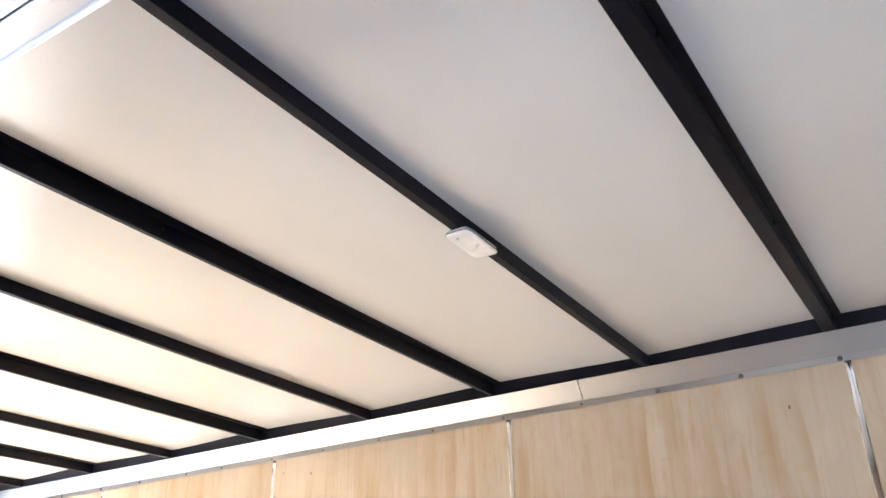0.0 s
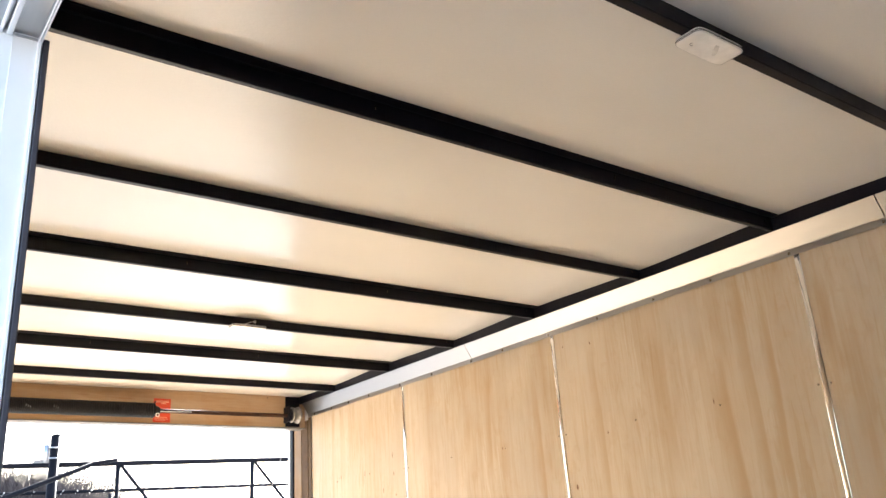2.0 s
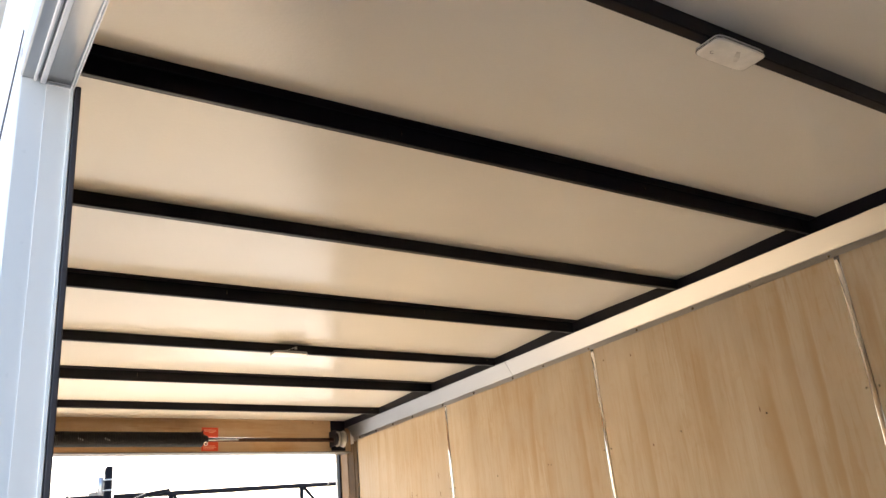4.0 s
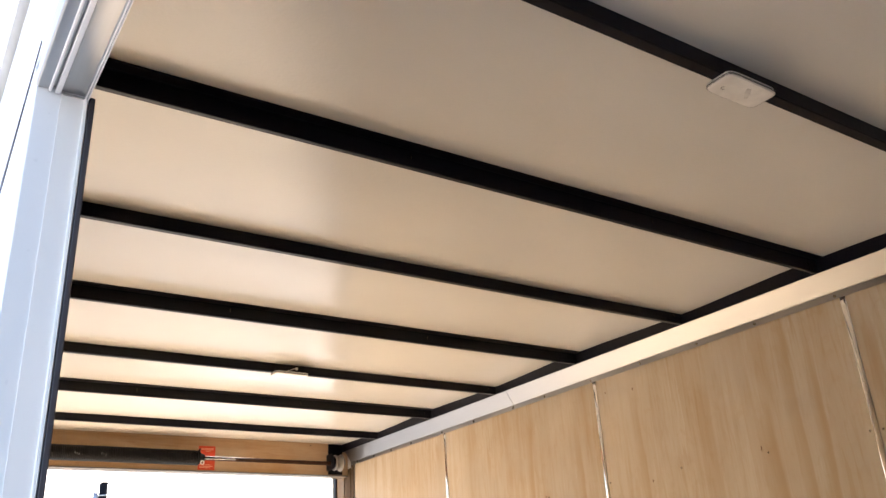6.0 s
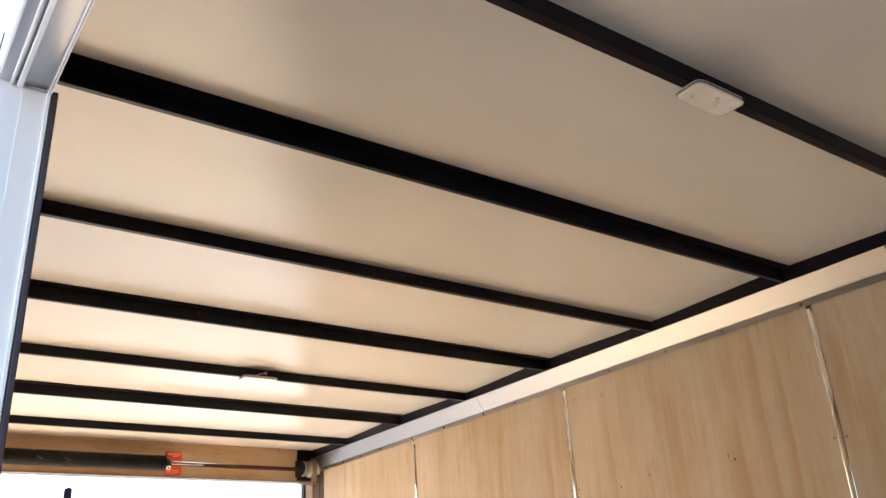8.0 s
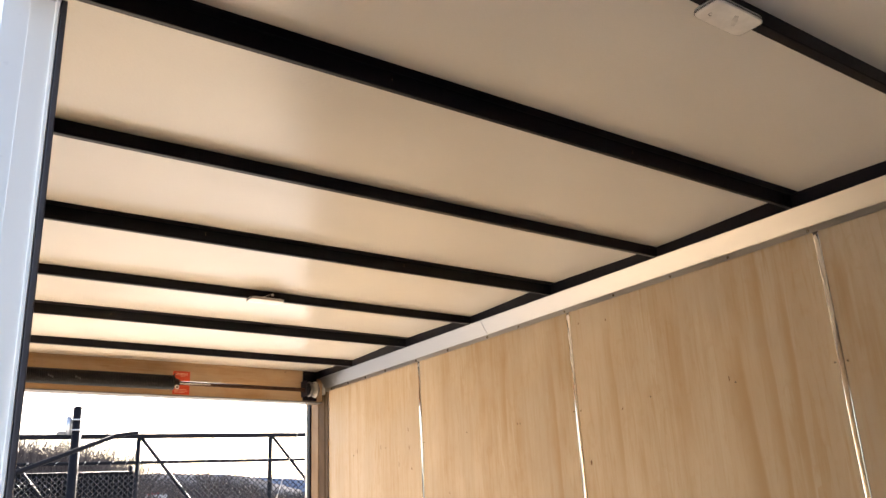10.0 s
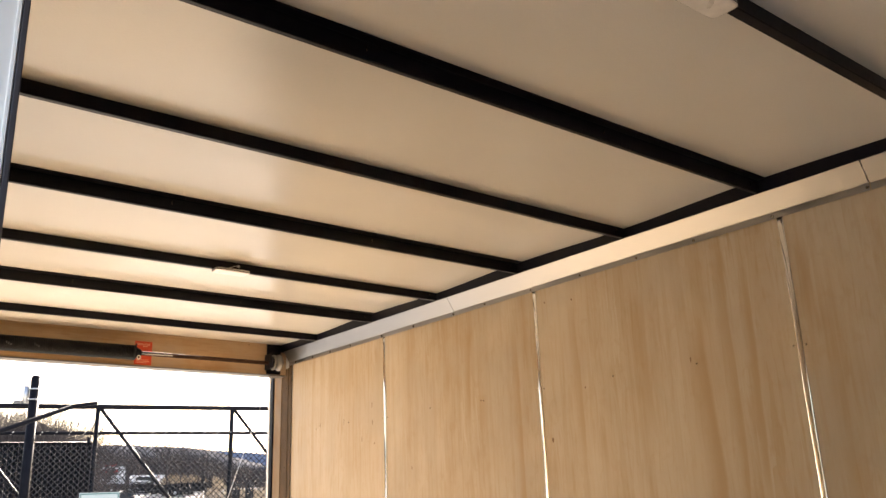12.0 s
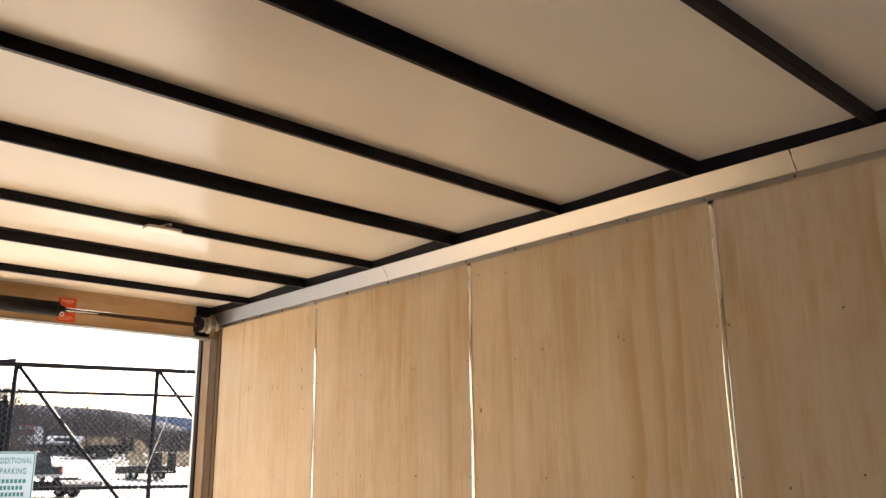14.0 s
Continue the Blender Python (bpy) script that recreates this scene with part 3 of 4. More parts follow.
door_frame = thing("window_1", (XL, DOOR_Y1, SILL), "open side hatch with aluminium frame, dark seal and unseen added sill", "hatch frame", kind="structure")
# outline across the hatch surround: x outward from the inner lip, v away from the opening
HEAD = [(-0.4365, 0.0), (-0.4365, 0.048), (-0.5135, 0.048), (-0.5135, 0.001), (-0.5110, 0.0), (-0.4985, 0.0), (-0.4970, 0.004), (-0.4925, 0.004), (-0.4910, -0.0015), (-0.4840, -0.0015), (-0.4825, 0.0015),
        (-0.4445, 0.0015), (-0.4435, -0.002), (-0.4418, -0.002), (-0.4412, 0.0), (-0.4402, 0.0), (-0.4396, -0.002), (-0.4372, -0.002)]
JAMB = [(-0.4365, 0.0), (-0.4365, 0.048), (-0.4835, 0.048), (-0.4835, 0.0), (-0.4445, 0.0), (-0.4435, -0.0025), (-0.4385, -0.0025)]
CASING = [(-0.4840, 0.001), (-0.4840, 0.048), (-0.5135, 0.048), (-0.5135, 0.004), (-0.5115, 0.001)]


def hx(u):
    """The surround's section drawn to its true width: casing as it is, reveal narrower."""
    return u - 0.014 if u < -0.4838 else -0.498 + (u + 0.4835) * 0.68


part("far_jamb", prism(nb(), JAMB, lambda u, v, k: (hx(u), DOOR_Y1 + v, SILL + k * (DOOR_Z + 0.03 - SILL))), M_ALU_DOOR, door_frame, "silver door jamb")
part("near_jamb", prism(nb(), JAMB, lambda u, v, k: (hx(u), DOOR_Y0 - v, SILL + k * (DOOR_Z + 0.03 - SILL))), M_ALU_DOOR, door_frame)
part("far_casing", prism(nb(), CASING, lambda u, v, k: (hx(u), DOOR_Y1 + v, SILL + k * (DOOR_Z + 0.03 - SILL))), M_SKIN, door_frame, "white outer door casing")
part("near_casing", prism(nb(), CASING, lambda u, v, k: (hx(u), DOOR_Y0 - v, SILL + k * (DOOR_Z + 0.03 - SILL))), M_SKIN, door_frame)
part("head", prism(nb(), HEAD, lambda u, v, k: (hx(u), DOOR_Y0 - 0.048 + k * (DOOR_Y1 - DOOR_Y0 + 0.0477), DOOR_Z + 0.0015 + v)), M_ALU_HEAD, door_frame, "silver door head with grooves")
part("sill", prism(nb(), HEAD, lambda u, v, k: (hx(u), DOOR_Y0 - 0.048 + k * (DOOR_Y1 - DOOR_Y0 + 0.096), SILL - v)), M_ALU_HEAD, door_frame)
# ribs get a paler metal than the head, so their highlights are in the colour
for nm, x0, x1, d in (("casing_rib", -0.4990, -0.4955, 0.0025), ("outer_rib", -0.4915, -0.4850, 0.0035), ("inner_rib", -0.4435, -0.4410, 0.0036), ("inner_rib", -0.4396, -0.4370, 0.0036)):
    part(nm, box(nb(), hx(x0), hx(x1), DOOR_Y0, DOOR_Y1 - 0.001, DOOR_Z - d, DOOR_Z + 0.003, 0.001), M_ALU_DOOR, door_frame, "rib of the hatch head, its highlight put in as paler metal")
part("inner_seal", box(nb(), -0.4655, -0.4585, DOOR_Y1 - 0.002, DOOR_Y1 + 0.03, SILL, DOOR_Z + 0.003, 0.0015), M_SEAL, door_frame, "dark rubber inner seal")
part("weld_line", box(nb(), -0.496, -0.469, DOOR_Y1 - 0.0015, DOOR_Y1 + 0.0005, DOOR_Z - 0.002, DOOR_Z + 0.001, 0.0005), M_STEEL, door_frame)
# thin dark wedge laid on the outer skin, widening away from the hatch
TAPER0, TAPER1 = (2.550, 2.262), (2.84, 2.178)
part("tapering_strip", prism(nb(), [(0.0, -0.0015), (1.0, -0.013), (1.0, 0.013), (0.0, 0.0015)], lambda u, v, k: (XOUT - 0.0012 * (1 - k) - 0.0002, TAPER0[0] + u * (TAPER1[0] - TAPER0[0]), TAPER0[1] + u * (TAPER1[1] - TAPER0[1]) + v)), M_RUBBER, wall_left, "thin dark tapering strip on the outer skin")

# ---- outside ----
EX, EY = -0.59, 1.58


def gz(y):
    """Height of the yard: level by the trailer, rising gently away from it."""
    k = [(-3000, 0.0), (9, 0.0), (62, 0.85), (75, 1.4), (110, 4.2), (170, 6.0), (400, 6.0), (5000, 6.0)]
    for (a, za), (b, zb) in zip(k, k[1:]):
        if a <= y <= b:
            return za + (zb - za) * (y - a) / (b - a)
    return 6.0


def far(az, r):
    a = radians(az)
    return EX + r * math.sin(a), EY + r * math.cos(a)


M_GROUND = mat("pale_gravel", (0.34, 0.335, 0.325), rough=0.9, vary=0.4, scale=0.3, bump=0.01, bump_scale=14)
M_GATE = mat("black_coated_gate_tube", (0.009, 0.009, 0.012), rough=0.5, spec=0.08, vary=0.2, scale=12)
M_WIRE = mat("glossy_vinyl_coated_wire", (0.010, 0.010, 0.012), rough=0.2, vary=0.3, scale=20, spec=0.45)
M_SLAT = mat("black_privacy_slat", (0.005, 0.005, 0.006), rough=0.7, spec=0.05, vary=0.3, scale=4, piece=0.3)
M_BARK = mat("grey_brown_twigs", (0.085, 0.072, 0.068), rough=0.95, vary=0.3, scale=0.8, spec=0.1)
M_GRASS = mat("dry_straw_grass", (0.36, 0.285, 0.195), rough=0.9, vary=0.45, scale=0.7)
# the ridge's blue is distance haze mixed into its base colour
M_HILL_HAZE = mat("hazed_wooded_ridge", (0.085, 0.125, 0.205), rough=1.0, vary=0.2, scale=0.012)
M_HILL2 = mat("near_wooded_rise", (0.20, 0.175, 0.16), rough=1.0, vary=0.5, scale=0.12)
M_SIGN = mat("white_sign_sheet", (0.50, 0.58, 0.57), rough=0.35, vary=0.03, scale=8)
M_SIGN_INK = mat("green_sign_print", (0.02, 0.16, 0.13), rough=0.4, vary=0.05, scale=20)
M_TIRE = mat("tyre_rubber", (0.014, 0.014, 0.014), rough=0.85, vary=0.2, scale=9, spec=0.1)
M_RIM = mat("grey_wheel_rim", (0.4, 0.4, 0.4), rough=0.4, metal=0.8, vary=0.1, scale=9)
M_TRUCK = mat("dark_green_car_paint", (0.010, 0.022, 0.026), rough=0.35, vary=0.1, scale=3, spec=0.25)
M_RED = mat("red_vehicle_canvas", (0.50, 0.02, 0.025), rough=0.75, vary=0.2, scale=2, spec=0.15)
M_WHITE = mat("white_vehicle_paint", (0.8, 0.8, 0.8), rough=0.35, vary=0.05, scale=2)
M_DECK = mat("weathered_deck_boards", (0.35, 0.33, 0.30), rough=0.8, vary=0.2, scale=3)
M_FRAME = mat("black_trailer_frame", (0.012, 0.012, 0.014), rough=0.5, vary=0.2, scale=4, spec=0.12)
M_GLASS = mat("dark_vehicle_glass", (0.02, 0.025, 0.03), rough=0.08, vary=0.05, scale=3)
M_TAIL = mat("red_tail_light", (0.5, 0.02, 0.02), rough=0.25, vary=0.1, scale=9)


def island_vary(m, lo, hi):
    """Lets every separate stem or blade differ in tone."""
    n, l = m.node_tree.nodes, m.node_tree.links
    b = n["Principled BSDF"]
    src = b.inputs["Base Color"].links[0].from_socket
    g, r, v = n.new("ShaderNodeNewGeometry"), n.new("ShaderNodeMapRange"), n.new("ShaderNodeVectorMath")
    r.inputs["To Min"].default_value, r.inputs["To Max"].default_value = lo, hi
    v.operation = "SCALE"
    l.new(g.outputs["Random Per Island"], r.inputs["Value"])
    l.new(src, v.inputs[0])
    l.new(r.outputs["Result"], v.inputs["Scale"])
    l.new(v.outputs["Vector"], b.inputs["Base Color"])


island_vary(M_BARK, 0.35, 1.4)
island_vary(M_GRASS, 0.5, 1.3)


def ground_sheet():
    bm = nb()
    xs = [-3000, -300, -60] + [i * 4.0 for i in range(-10, 26)] + [140, 400, 3000]
    ys = [-3000, -200, -30, -8, 0, 9, 18, 28, 38, 50, 62, 68, 75, 85, 97, 110, 140, 170, 400, 1500, 4000]
    g = [[bm.verts.new((x, y, gz(y) + (0.05 * noise.noise((x * 0.13, y * 0.13, 1.0)) if y > 12 else 0.0))) for y in ys] for x in xs]
    for i in range(len(xs) - 1):
        for j in range(len(ys) - 1):
            bm.faces.new((g[i][j], g[i + 1][j], g[i + 1][j + 1], g[i][j + 1])).smooth = True
    return bm


solid("ground", ground_sheet(), M_GROUND, "pale sunlit gravel yard", "ground", kind="structure")


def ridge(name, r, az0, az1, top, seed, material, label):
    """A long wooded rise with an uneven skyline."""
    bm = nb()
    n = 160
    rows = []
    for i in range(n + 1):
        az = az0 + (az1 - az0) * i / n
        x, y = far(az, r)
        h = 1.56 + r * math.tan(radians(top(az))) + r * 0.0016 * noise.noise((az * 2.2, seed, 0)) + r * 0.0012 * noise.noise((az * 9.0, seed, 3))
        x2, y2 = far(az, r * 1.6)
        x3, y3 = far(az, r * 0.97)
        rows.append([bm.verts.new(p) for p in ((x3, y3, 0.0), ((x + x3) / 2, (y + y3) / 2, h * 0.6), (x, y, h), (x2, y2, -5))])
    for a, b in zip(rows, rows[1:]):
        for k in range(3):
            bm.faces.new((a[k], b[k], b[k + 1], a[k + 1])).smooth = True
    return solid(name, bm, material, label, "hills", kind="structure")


ridge("backdrop_ridge", 1500, -40, 80, lambda a: 3.87 - 0.1 * max(0, a - 21), 7, M_HILL_HAZE, "distant wooded ridge, haze put into its blue-grey colour")
ridge("backdrop_rise", 520, -40, 26, lambda a: 4.05 - max(0, a - 17.5) * 0.07 - max(0, a - 22.5) * 0.22, 3, M_HILL2, "brown bare-wooded rise")


def brush(name, az0, az1, r0, r1, h0, h1, count, seed, material, label, spread=0.25, width=0.02):
    """A belt of bare brush: thin upright forked stems, one soft mass."""
    rn = random.Random(seed)
    vs, fs = [], []
    for _ in range(count):
        az, r = rn.uniform(az0, az1), rn.uniform(r0, r1)
        ends = min(az - az0, az1 - az) / (az1 - az0)
        if noise.noise((az * 1.7, r * 0.15, seed + 5)) < -0.12 or rn.random() > 0.3 + 4 * ends:
            continue
        x, y = far(az, r)
        z = gz(y) - 0.05
        h = rn.uniform(h0, h1) * min(1, 0.3 + 4 * ends) * (0.92 + 0.3 * noise.noise((az * 0.9, r * 0.1, seed)))
        dx, dy = rn.uniform(-spread, spread) * h, rn.uniform(-spread, spread) * h
        c = math.cos(radians(az))
        w = width * r / 60
        i = len(vs)
        vs += [(x - w * c, y, z), (x + w * c, y, z), (x + dx * 0.4, y + dy * 0.4, z + h * 0.55), (x + dx, y + dy, z + h), (x - dx * 0.8, y + dy, z + h * 0.92)]
        vs += [(x, y + w, z)]
        fs += [(i, i + 1, i + 2), (i + 1, i + 5, i + 2), (i + 5, i, i + 2)]
        for tip in (3, 4):
            q = len(vs)
            bx, by, bz = vs[i + 2]
            vs += [(bx - w * 0.6 * c, by, bz - 0.1), (bx + w * 0.6 * c, by, bz - 0.1), (bx, by + w * 0.6, bz - 0.1)]
            fs += [(q, q + 1, i + tip), (q + 1, q + 2, i + tip), (q + 2, q, i + tip)]
    me = bpy.data.meshes.new(name)
    me.from_pydata(vs, [], fs)
    me.materials.append(material)
    return tagged(new(name, me), label, "brush", "", "stuff")


def woods(name, az0, az1, r0, r1, h0, h1, count, seed, label, twigs=16, gap=0.0):
    """Far leafless scrub: every plant a fan of crooked tapering twigs from one foot."""
    rn = random.Random(seed)
    vs, fs = [], []
    for _ in range(count):
        az, r = rn.uniform(az0, az1), rn.uniform(r0, r1)
        if noise.noise((az * 1.3, r * 0.06, seed)) < gap - 0.5:
            continue
        x, y = far(az, r)
        z = gz(y) - 0.1
        h = rn.uniform(h0, h1) * (1 + 0.45 * noise.noise((az * 1.1, 2.0, seed)))
        c, s2 = math.cos(radians(az)), math.sin(radians(az))
        for k in range(twigs):
            a = rn.gauss(0, 0.42)
            ln = h * rn.uniform(0.5, 1.0)
            w = 0.00042 * r * rn.uniform(0.5, 1.2)
            p0 = (rn.uniform(-0.25, 0.25) * h, 0.0)
            p1 = (p0[0] + math.sin(a) * ln * 0.55, math.cos(a) * ln * 0.55)
            a += rn.gauss(0, 0.3)
            p2 = (p1[0] + math.sin(a) * ln * 0.45, p1[1] + abs(math.cos(a)) * ln * 0.45)
            d = rn.uniform(-0.4, 0.4)
            i = len(vs)
            for (u, v), ww in ((p0, w), (p1, w * 0.7), (p2, w * 0.3)):
                for q in (-1, 1):
                    vs.append((x + (u + q * ww) * c, y - (u + q * ww) * s2 + d, z + v))
            fs += [(i, i + 1, i + 3, i + 2), (i + 2, i + 3, i + 5, i + 4)]
    me = bpy.data.meshes.new(name)
    me.from_pydata(vs, [], fs)
    me.materials.append(M_BARK)
    return tagged(new(name, me), label, "brush", "", "stuff")


woods("bare_brush", 3, 13.3, 38, 62, 4.7, 6.0, 5200, 11, "leafless grey-brown winter brush", 16)
woods("bare_woods", 13, 22.8, 126, 190, 3.2, 6.4, 1500, 12, "leafless brown winter woods", 16)
woods("bare_thicket", 19.5, 33, 118, 168, 1.6, 3.9, 3000, 15, "low leafless grey-brown thicket", 12)
brush("straw_grass", 19.4, 23.8, 111, 119, 0.6, 2.2, 2200, 13, M_GRASS, "tall dry straw-coloured grass", 0.35, 0.06)
brush("straw_grass", 21.6, 32, 90, 108, 0.3, 1.1, 2600, 14, M_GRASS, "dry straw-coloured grass beside the trailers", 0.4, 0.06)


def bare_tree(az, r, h, seed):
    x, y = far(az, r)
    z = gz(y) - 0.05
    t = thing("bare_tree", (x, y, z), "leafless winter tree with fine spreading twigs", "tree", "bare trees")
    rn = random.Random(seed)
    b, cr = nb(), nb()
    top = Vector((x + rn.uniform(-0.3, 0.3), y, z + h * 0.45))
    rod(b, (x, y, z), top, h * 0.018, 7, h * 0.011)

    def grow(p, d, ln, rad, depth):
        e = p + d * ln
        rod(cr, p, e, max(rad, 0.02), 4, max(rad * 0.6, 0.014), False)
        if depth:
            for _ in range(4):
                nd = (d + Vector((rn.uniform(-1, 1), rn.uniform(-1, 1), rn.uniform(-0.25, 0.6))) * 0.75).normalized()
                grow(p + d * ln * rn.uniform(0.45, 1), nd, ln * rn.uniform(0.5, 0.72), rad * 0.55, depth - 1)

    for _ in range(6):
        grow(top - Vector((0, 0, rn.uniform(0, h * 0.15))), Vector((rn.uniform(-0.7, 0.7), rn.uniform(-0.7, 0.7), 1)).normalized(), h * 0.26, h * 0.007, 3)
    part("trunk", b, M_BARK, t)
    part("crown", cr, M_BARK, t, "mesh of fine bare twigs")


for az, r, h, s in ((20.2, 104, 6.4, 1), (20.9, 108, 4.8, 6), (22.5, 100, 5.2, 2), (23.0, 112, 4.6, 3), (18.4, 120, 5.2, 4), (24.8, 110, 3.8, 5)):
    bare_tree(az, r, h, s)

# ---- gate ----
G_AZ, G_D = 15.0, 11.4
GC = Vector((*far(G_AZ, G_D), 0.0))
GU = Vector((math.cos(radians(G_AZ)), -math.sin(radians(G_AZ)), 0))
GN = Vector((math.sin(radians(G_AZ)), math.cos(radians(G_AZ)), 0))


def gp(u, z, n=0.0):
    return GC + GU * u + GN * n + Vector((0, 0, z))


gate = thing("sliding_gate", gp(0, gz(12.6)), "black tubular sliding gate with chain-link infill", "gate")
TOP, MID, LOW, BOT = 2.826, 2.502, 1.36, 0.2
for z, r in ((TOP, 0.031), (MID, 0.022), (LOW, 0.025), (BOT, 0.03)):
    part("rail", rod(nb(), gp(-4.8, z), gp(6.8, z), r, 10), M_GATE, gate)
POSTS = [0.13 + 1.65 * k for k in range(-3, 5)]
for u in POSTS:
    part("upright", rod(nb(), gp(u, BOT), gp(u, TOP), 0.029, 10), M_GATE, gate)
    part("brace", rod(nb(), gp(u + 0.03, TOP - 0.02), gp(u + 1.62, BOT + 0.62), 0.022, 8), M_GATE, gate)


def chain_link(place, u0, u1, z0, z1, pitch, r):
    """Diagonal woven wires clipped to a rectangle, every wire slightly off its line."""
    bm = nb()
    rn = random.Random(3)
    n0, n1 = int((u0 - (z1 - z0)) / pitch) - 1, int((u1 + (z1 - z0)) / pitch) + 1
    for k in range(n0, n1):
        for s in (1, -1):
            pts = []
            base = k * pitch if s > 0 else k * pitch + (z1 - z0) - (z1 - z0) % pitch
            for z in (z0, z1):
                pts.append([base + s * (z - z0), z])
            (ua, za), (ub, zb) = pts
            if max(ua, ub) < u0 or min(ua, ub) > u1:
                continue
            for p, q in ((pts[0], pts[1]), (pts[1], pts[0])):
                for lim in (u0, u1):
                    if (p[0] < u0 and lim == u0) or (p[0] > u1 and lim == u1):
                        f = (lim - p[0]) / (q[0] - p[0])
                        p[0], p[1] = lim, p[1] + f * (q[1] - p[1])
            j = rn.uniform(-0.004, 0.004)
            top = 0.03 if pts[1][1] >= z1 else 0
            rod(bm, place(pts[0][0] + j, pts[0][1], 0.004 * s), place(pts[1][0] + j + s * top, pts[1][1] + top, 0.004 * s), r, 6, None, False)
    return bm


part("chain_link", chain_link(lambda u, z, n: gp(u, z, -0.028 + n), -4.7, 6.7, BOT, 2.33, 0.0718, 0.0050), M_WIRE, gate, "dark glossy woven wire mesh", "stuff")
b = nb()
for i in range(70):
    u = -4.5 + i * 0.16
    rod(b, gp(u, MID - 0.02, -0.012), gp(u + 0.03, MID + 0.02, -0.022), 0.0045, 5)
part("tie_wires", b, M_CLOTH, gate, "pale wire ties along the rail", "stuff")

gate_post = thing("gate_post", gp(-0.60, 0, -0.16), "thick black round gate post with bright roller clamps", "post")
part("post", rod(nb(), gp(-0.60, -0.1, -0.16), gp(-0.60, 3.15, -0.16), 0.056, 18), M_GATE, gate_post)
part("cap", rod(nb(), gp(-0.60, 3.15, -0.16), gp(-0.60, 3.175, -0.16), 0.058, 18, 0.035), M_GATE, gate_post)
for z in (3.01, 2.885):
    b = nb()
    for k in range(16):
        a0, a1 = k * math.tau / 16, (k + 1) * math.tau / 16
        q = [gp(-0.60 + 0.064 * math.cos(a), z, -0.16 + 0.064 * math.sin(a)) for a in (a0, a1)]
        rod(b, q[0], q[1], 0.009, 6)
    rod(b, gp(-0.67, z, -0.12), gp(-0.49, z, -0.12), 0.009, 6)
    part("clamp", b, M_STEEL, gate_post, "bright zinc clamp")
part("roller_plate", rod(nb(), gp(-0.69, 2.845, -0.1), gp(-0.69, 3.055, -0.1), 0.038, 8), M_STEEL, gate_post, "zinc roller bracket")

lamp_box = thing("gate_sensor", gp(-0.78, TOP + 0.02), "small grey box on top of the gate rail", "box")
part("housing", prism(nb(), [(-0.06, 0.0), (0.06, 0.0), (0.06, 0.045), (-0.045, 0.035)], lambda u, v, k: gp(-0.78 + u, TOP + 0.025 + v, -0.03 + k * 0.06)), M_CAST, lamp_box)

arm = thing("barrier_arm", gp(-3.0, 0, -0.7), "dark tapered barrier arm raised at a slant on a stand", "barrier")
part("arm", rod(nb(), gp(-3.0, 1.64, -0.7), gp(-0.15, 2.752, -0.7), 0.042, 10, 0.026), M_GATE, arm)
part("tip", rod(nb(), gp(-0.16, 2.750, -0.7), gp(0.11, 2.797, -0.7), 0.027, 10, 0.018), M_GATE, arm)
part("stand", rod(nb(), gp(-3.0, -0.05, -0.7), gp(-3.0, 1.72, -0.7), 0.06, 12), M_GATE, arm)

sign = thing("parking_sign", gp(0.225, 1.2, -0.06), "white sign with green lettering and border on the gate", "sign")
S0, S1, T0, T1 = 0.0, 0.455, 1.19, 1.79


def face(u0, u1, z0, z1, n0, n1):
    return prism(nb(), [(u0, z0), (u1, z0), (u1, z1), (u0, z1)], lambda u, v, k: gp(u, v, n0 + k * (n1 - n0)))


part("plate", face(S0, S1, T0, T1, -0.062, -0.059), M_SIGN, sign)
for u0, u1, z0, z1 in ((S0 + 0.012, S1 - 0.012, T1 - 0.022, T1 - 0.010), (S0 + 0.012, S1 - 0.012, T0 + 0.013, T0 + 0.020), (S0 + 0.010, S0 + 0.021, T0 + 0.02, T1 - 0.02), (S1 - 0.021, S1 - 0.010, T0 + 0.02, T1 - 0.02)):
    part("border", face(u0, u1, z0, z1, -0.0635, -0.0622), M_SIGN_INK, sign)
for text, z, narrow in (("ADDITIONAL", 1.655, 0.60), ("PARKING", 1.535, 0.64)):
    cu = bpy.data.curves.new("lettering", "FONT")
    cu.body, cu.size, cu.align_x, cu.extrude, cu.offset, cu.space_character = text, 0.094, "CENTER", 0.0005, 0.0012, 1.16
    cu.materials.append(M_SIGN_INK)
    ob = new("lettering", cu)
    p = gp(0.2275, z, -0.0632)
    ob.matrix_basis = Matrix.Translation(p) @ Matrix.Rotation(-radians(G_AZ), 4, "Z") @ Matrix.Rotation(radians(90), 4, "X") @ Matrix.Diagonal((narrow, 1, 1, 1))
    under(ob, sign)
for k, (z, w) in enumerate(((1.43, 0.31), (1.355, 0.25), (1.28, 0.29))):
    for i in range(7 if k != 1 else 6):
        s = w / (7 if k != 1 else 6)
        u = 0.2275 - w / 2 + i * s
        part("print_bar", face(u, u + s * 0.72, z, z + 0.045, -0.0635, -0.0622), M_SIGN_INK, sign)
rivet = nb()
part("bolt", rod(rivet, gp(0.2275, 1.765, -0.067), gp(0.2275, 1.765, -0.06), 0.008, 8), M_STEEL, sign)

# fence with dark slats behind the gate
fence = thing("slatted_fence", gp(-1.5, gz(16), 4.0), "black privacy-slat fence behind the gate", "fence")
for i in range(90):
    u = 0.06 - i * 0.078
    part("slat", prism(nb(), [(u, 0.05), (u + 0.07, 0.05), (u + 0.07, 2.69), (u, 2.69)], lambda a, v, k: gp(a, v, 4.0 + 0.012 * k)), M_SLAT, fence)
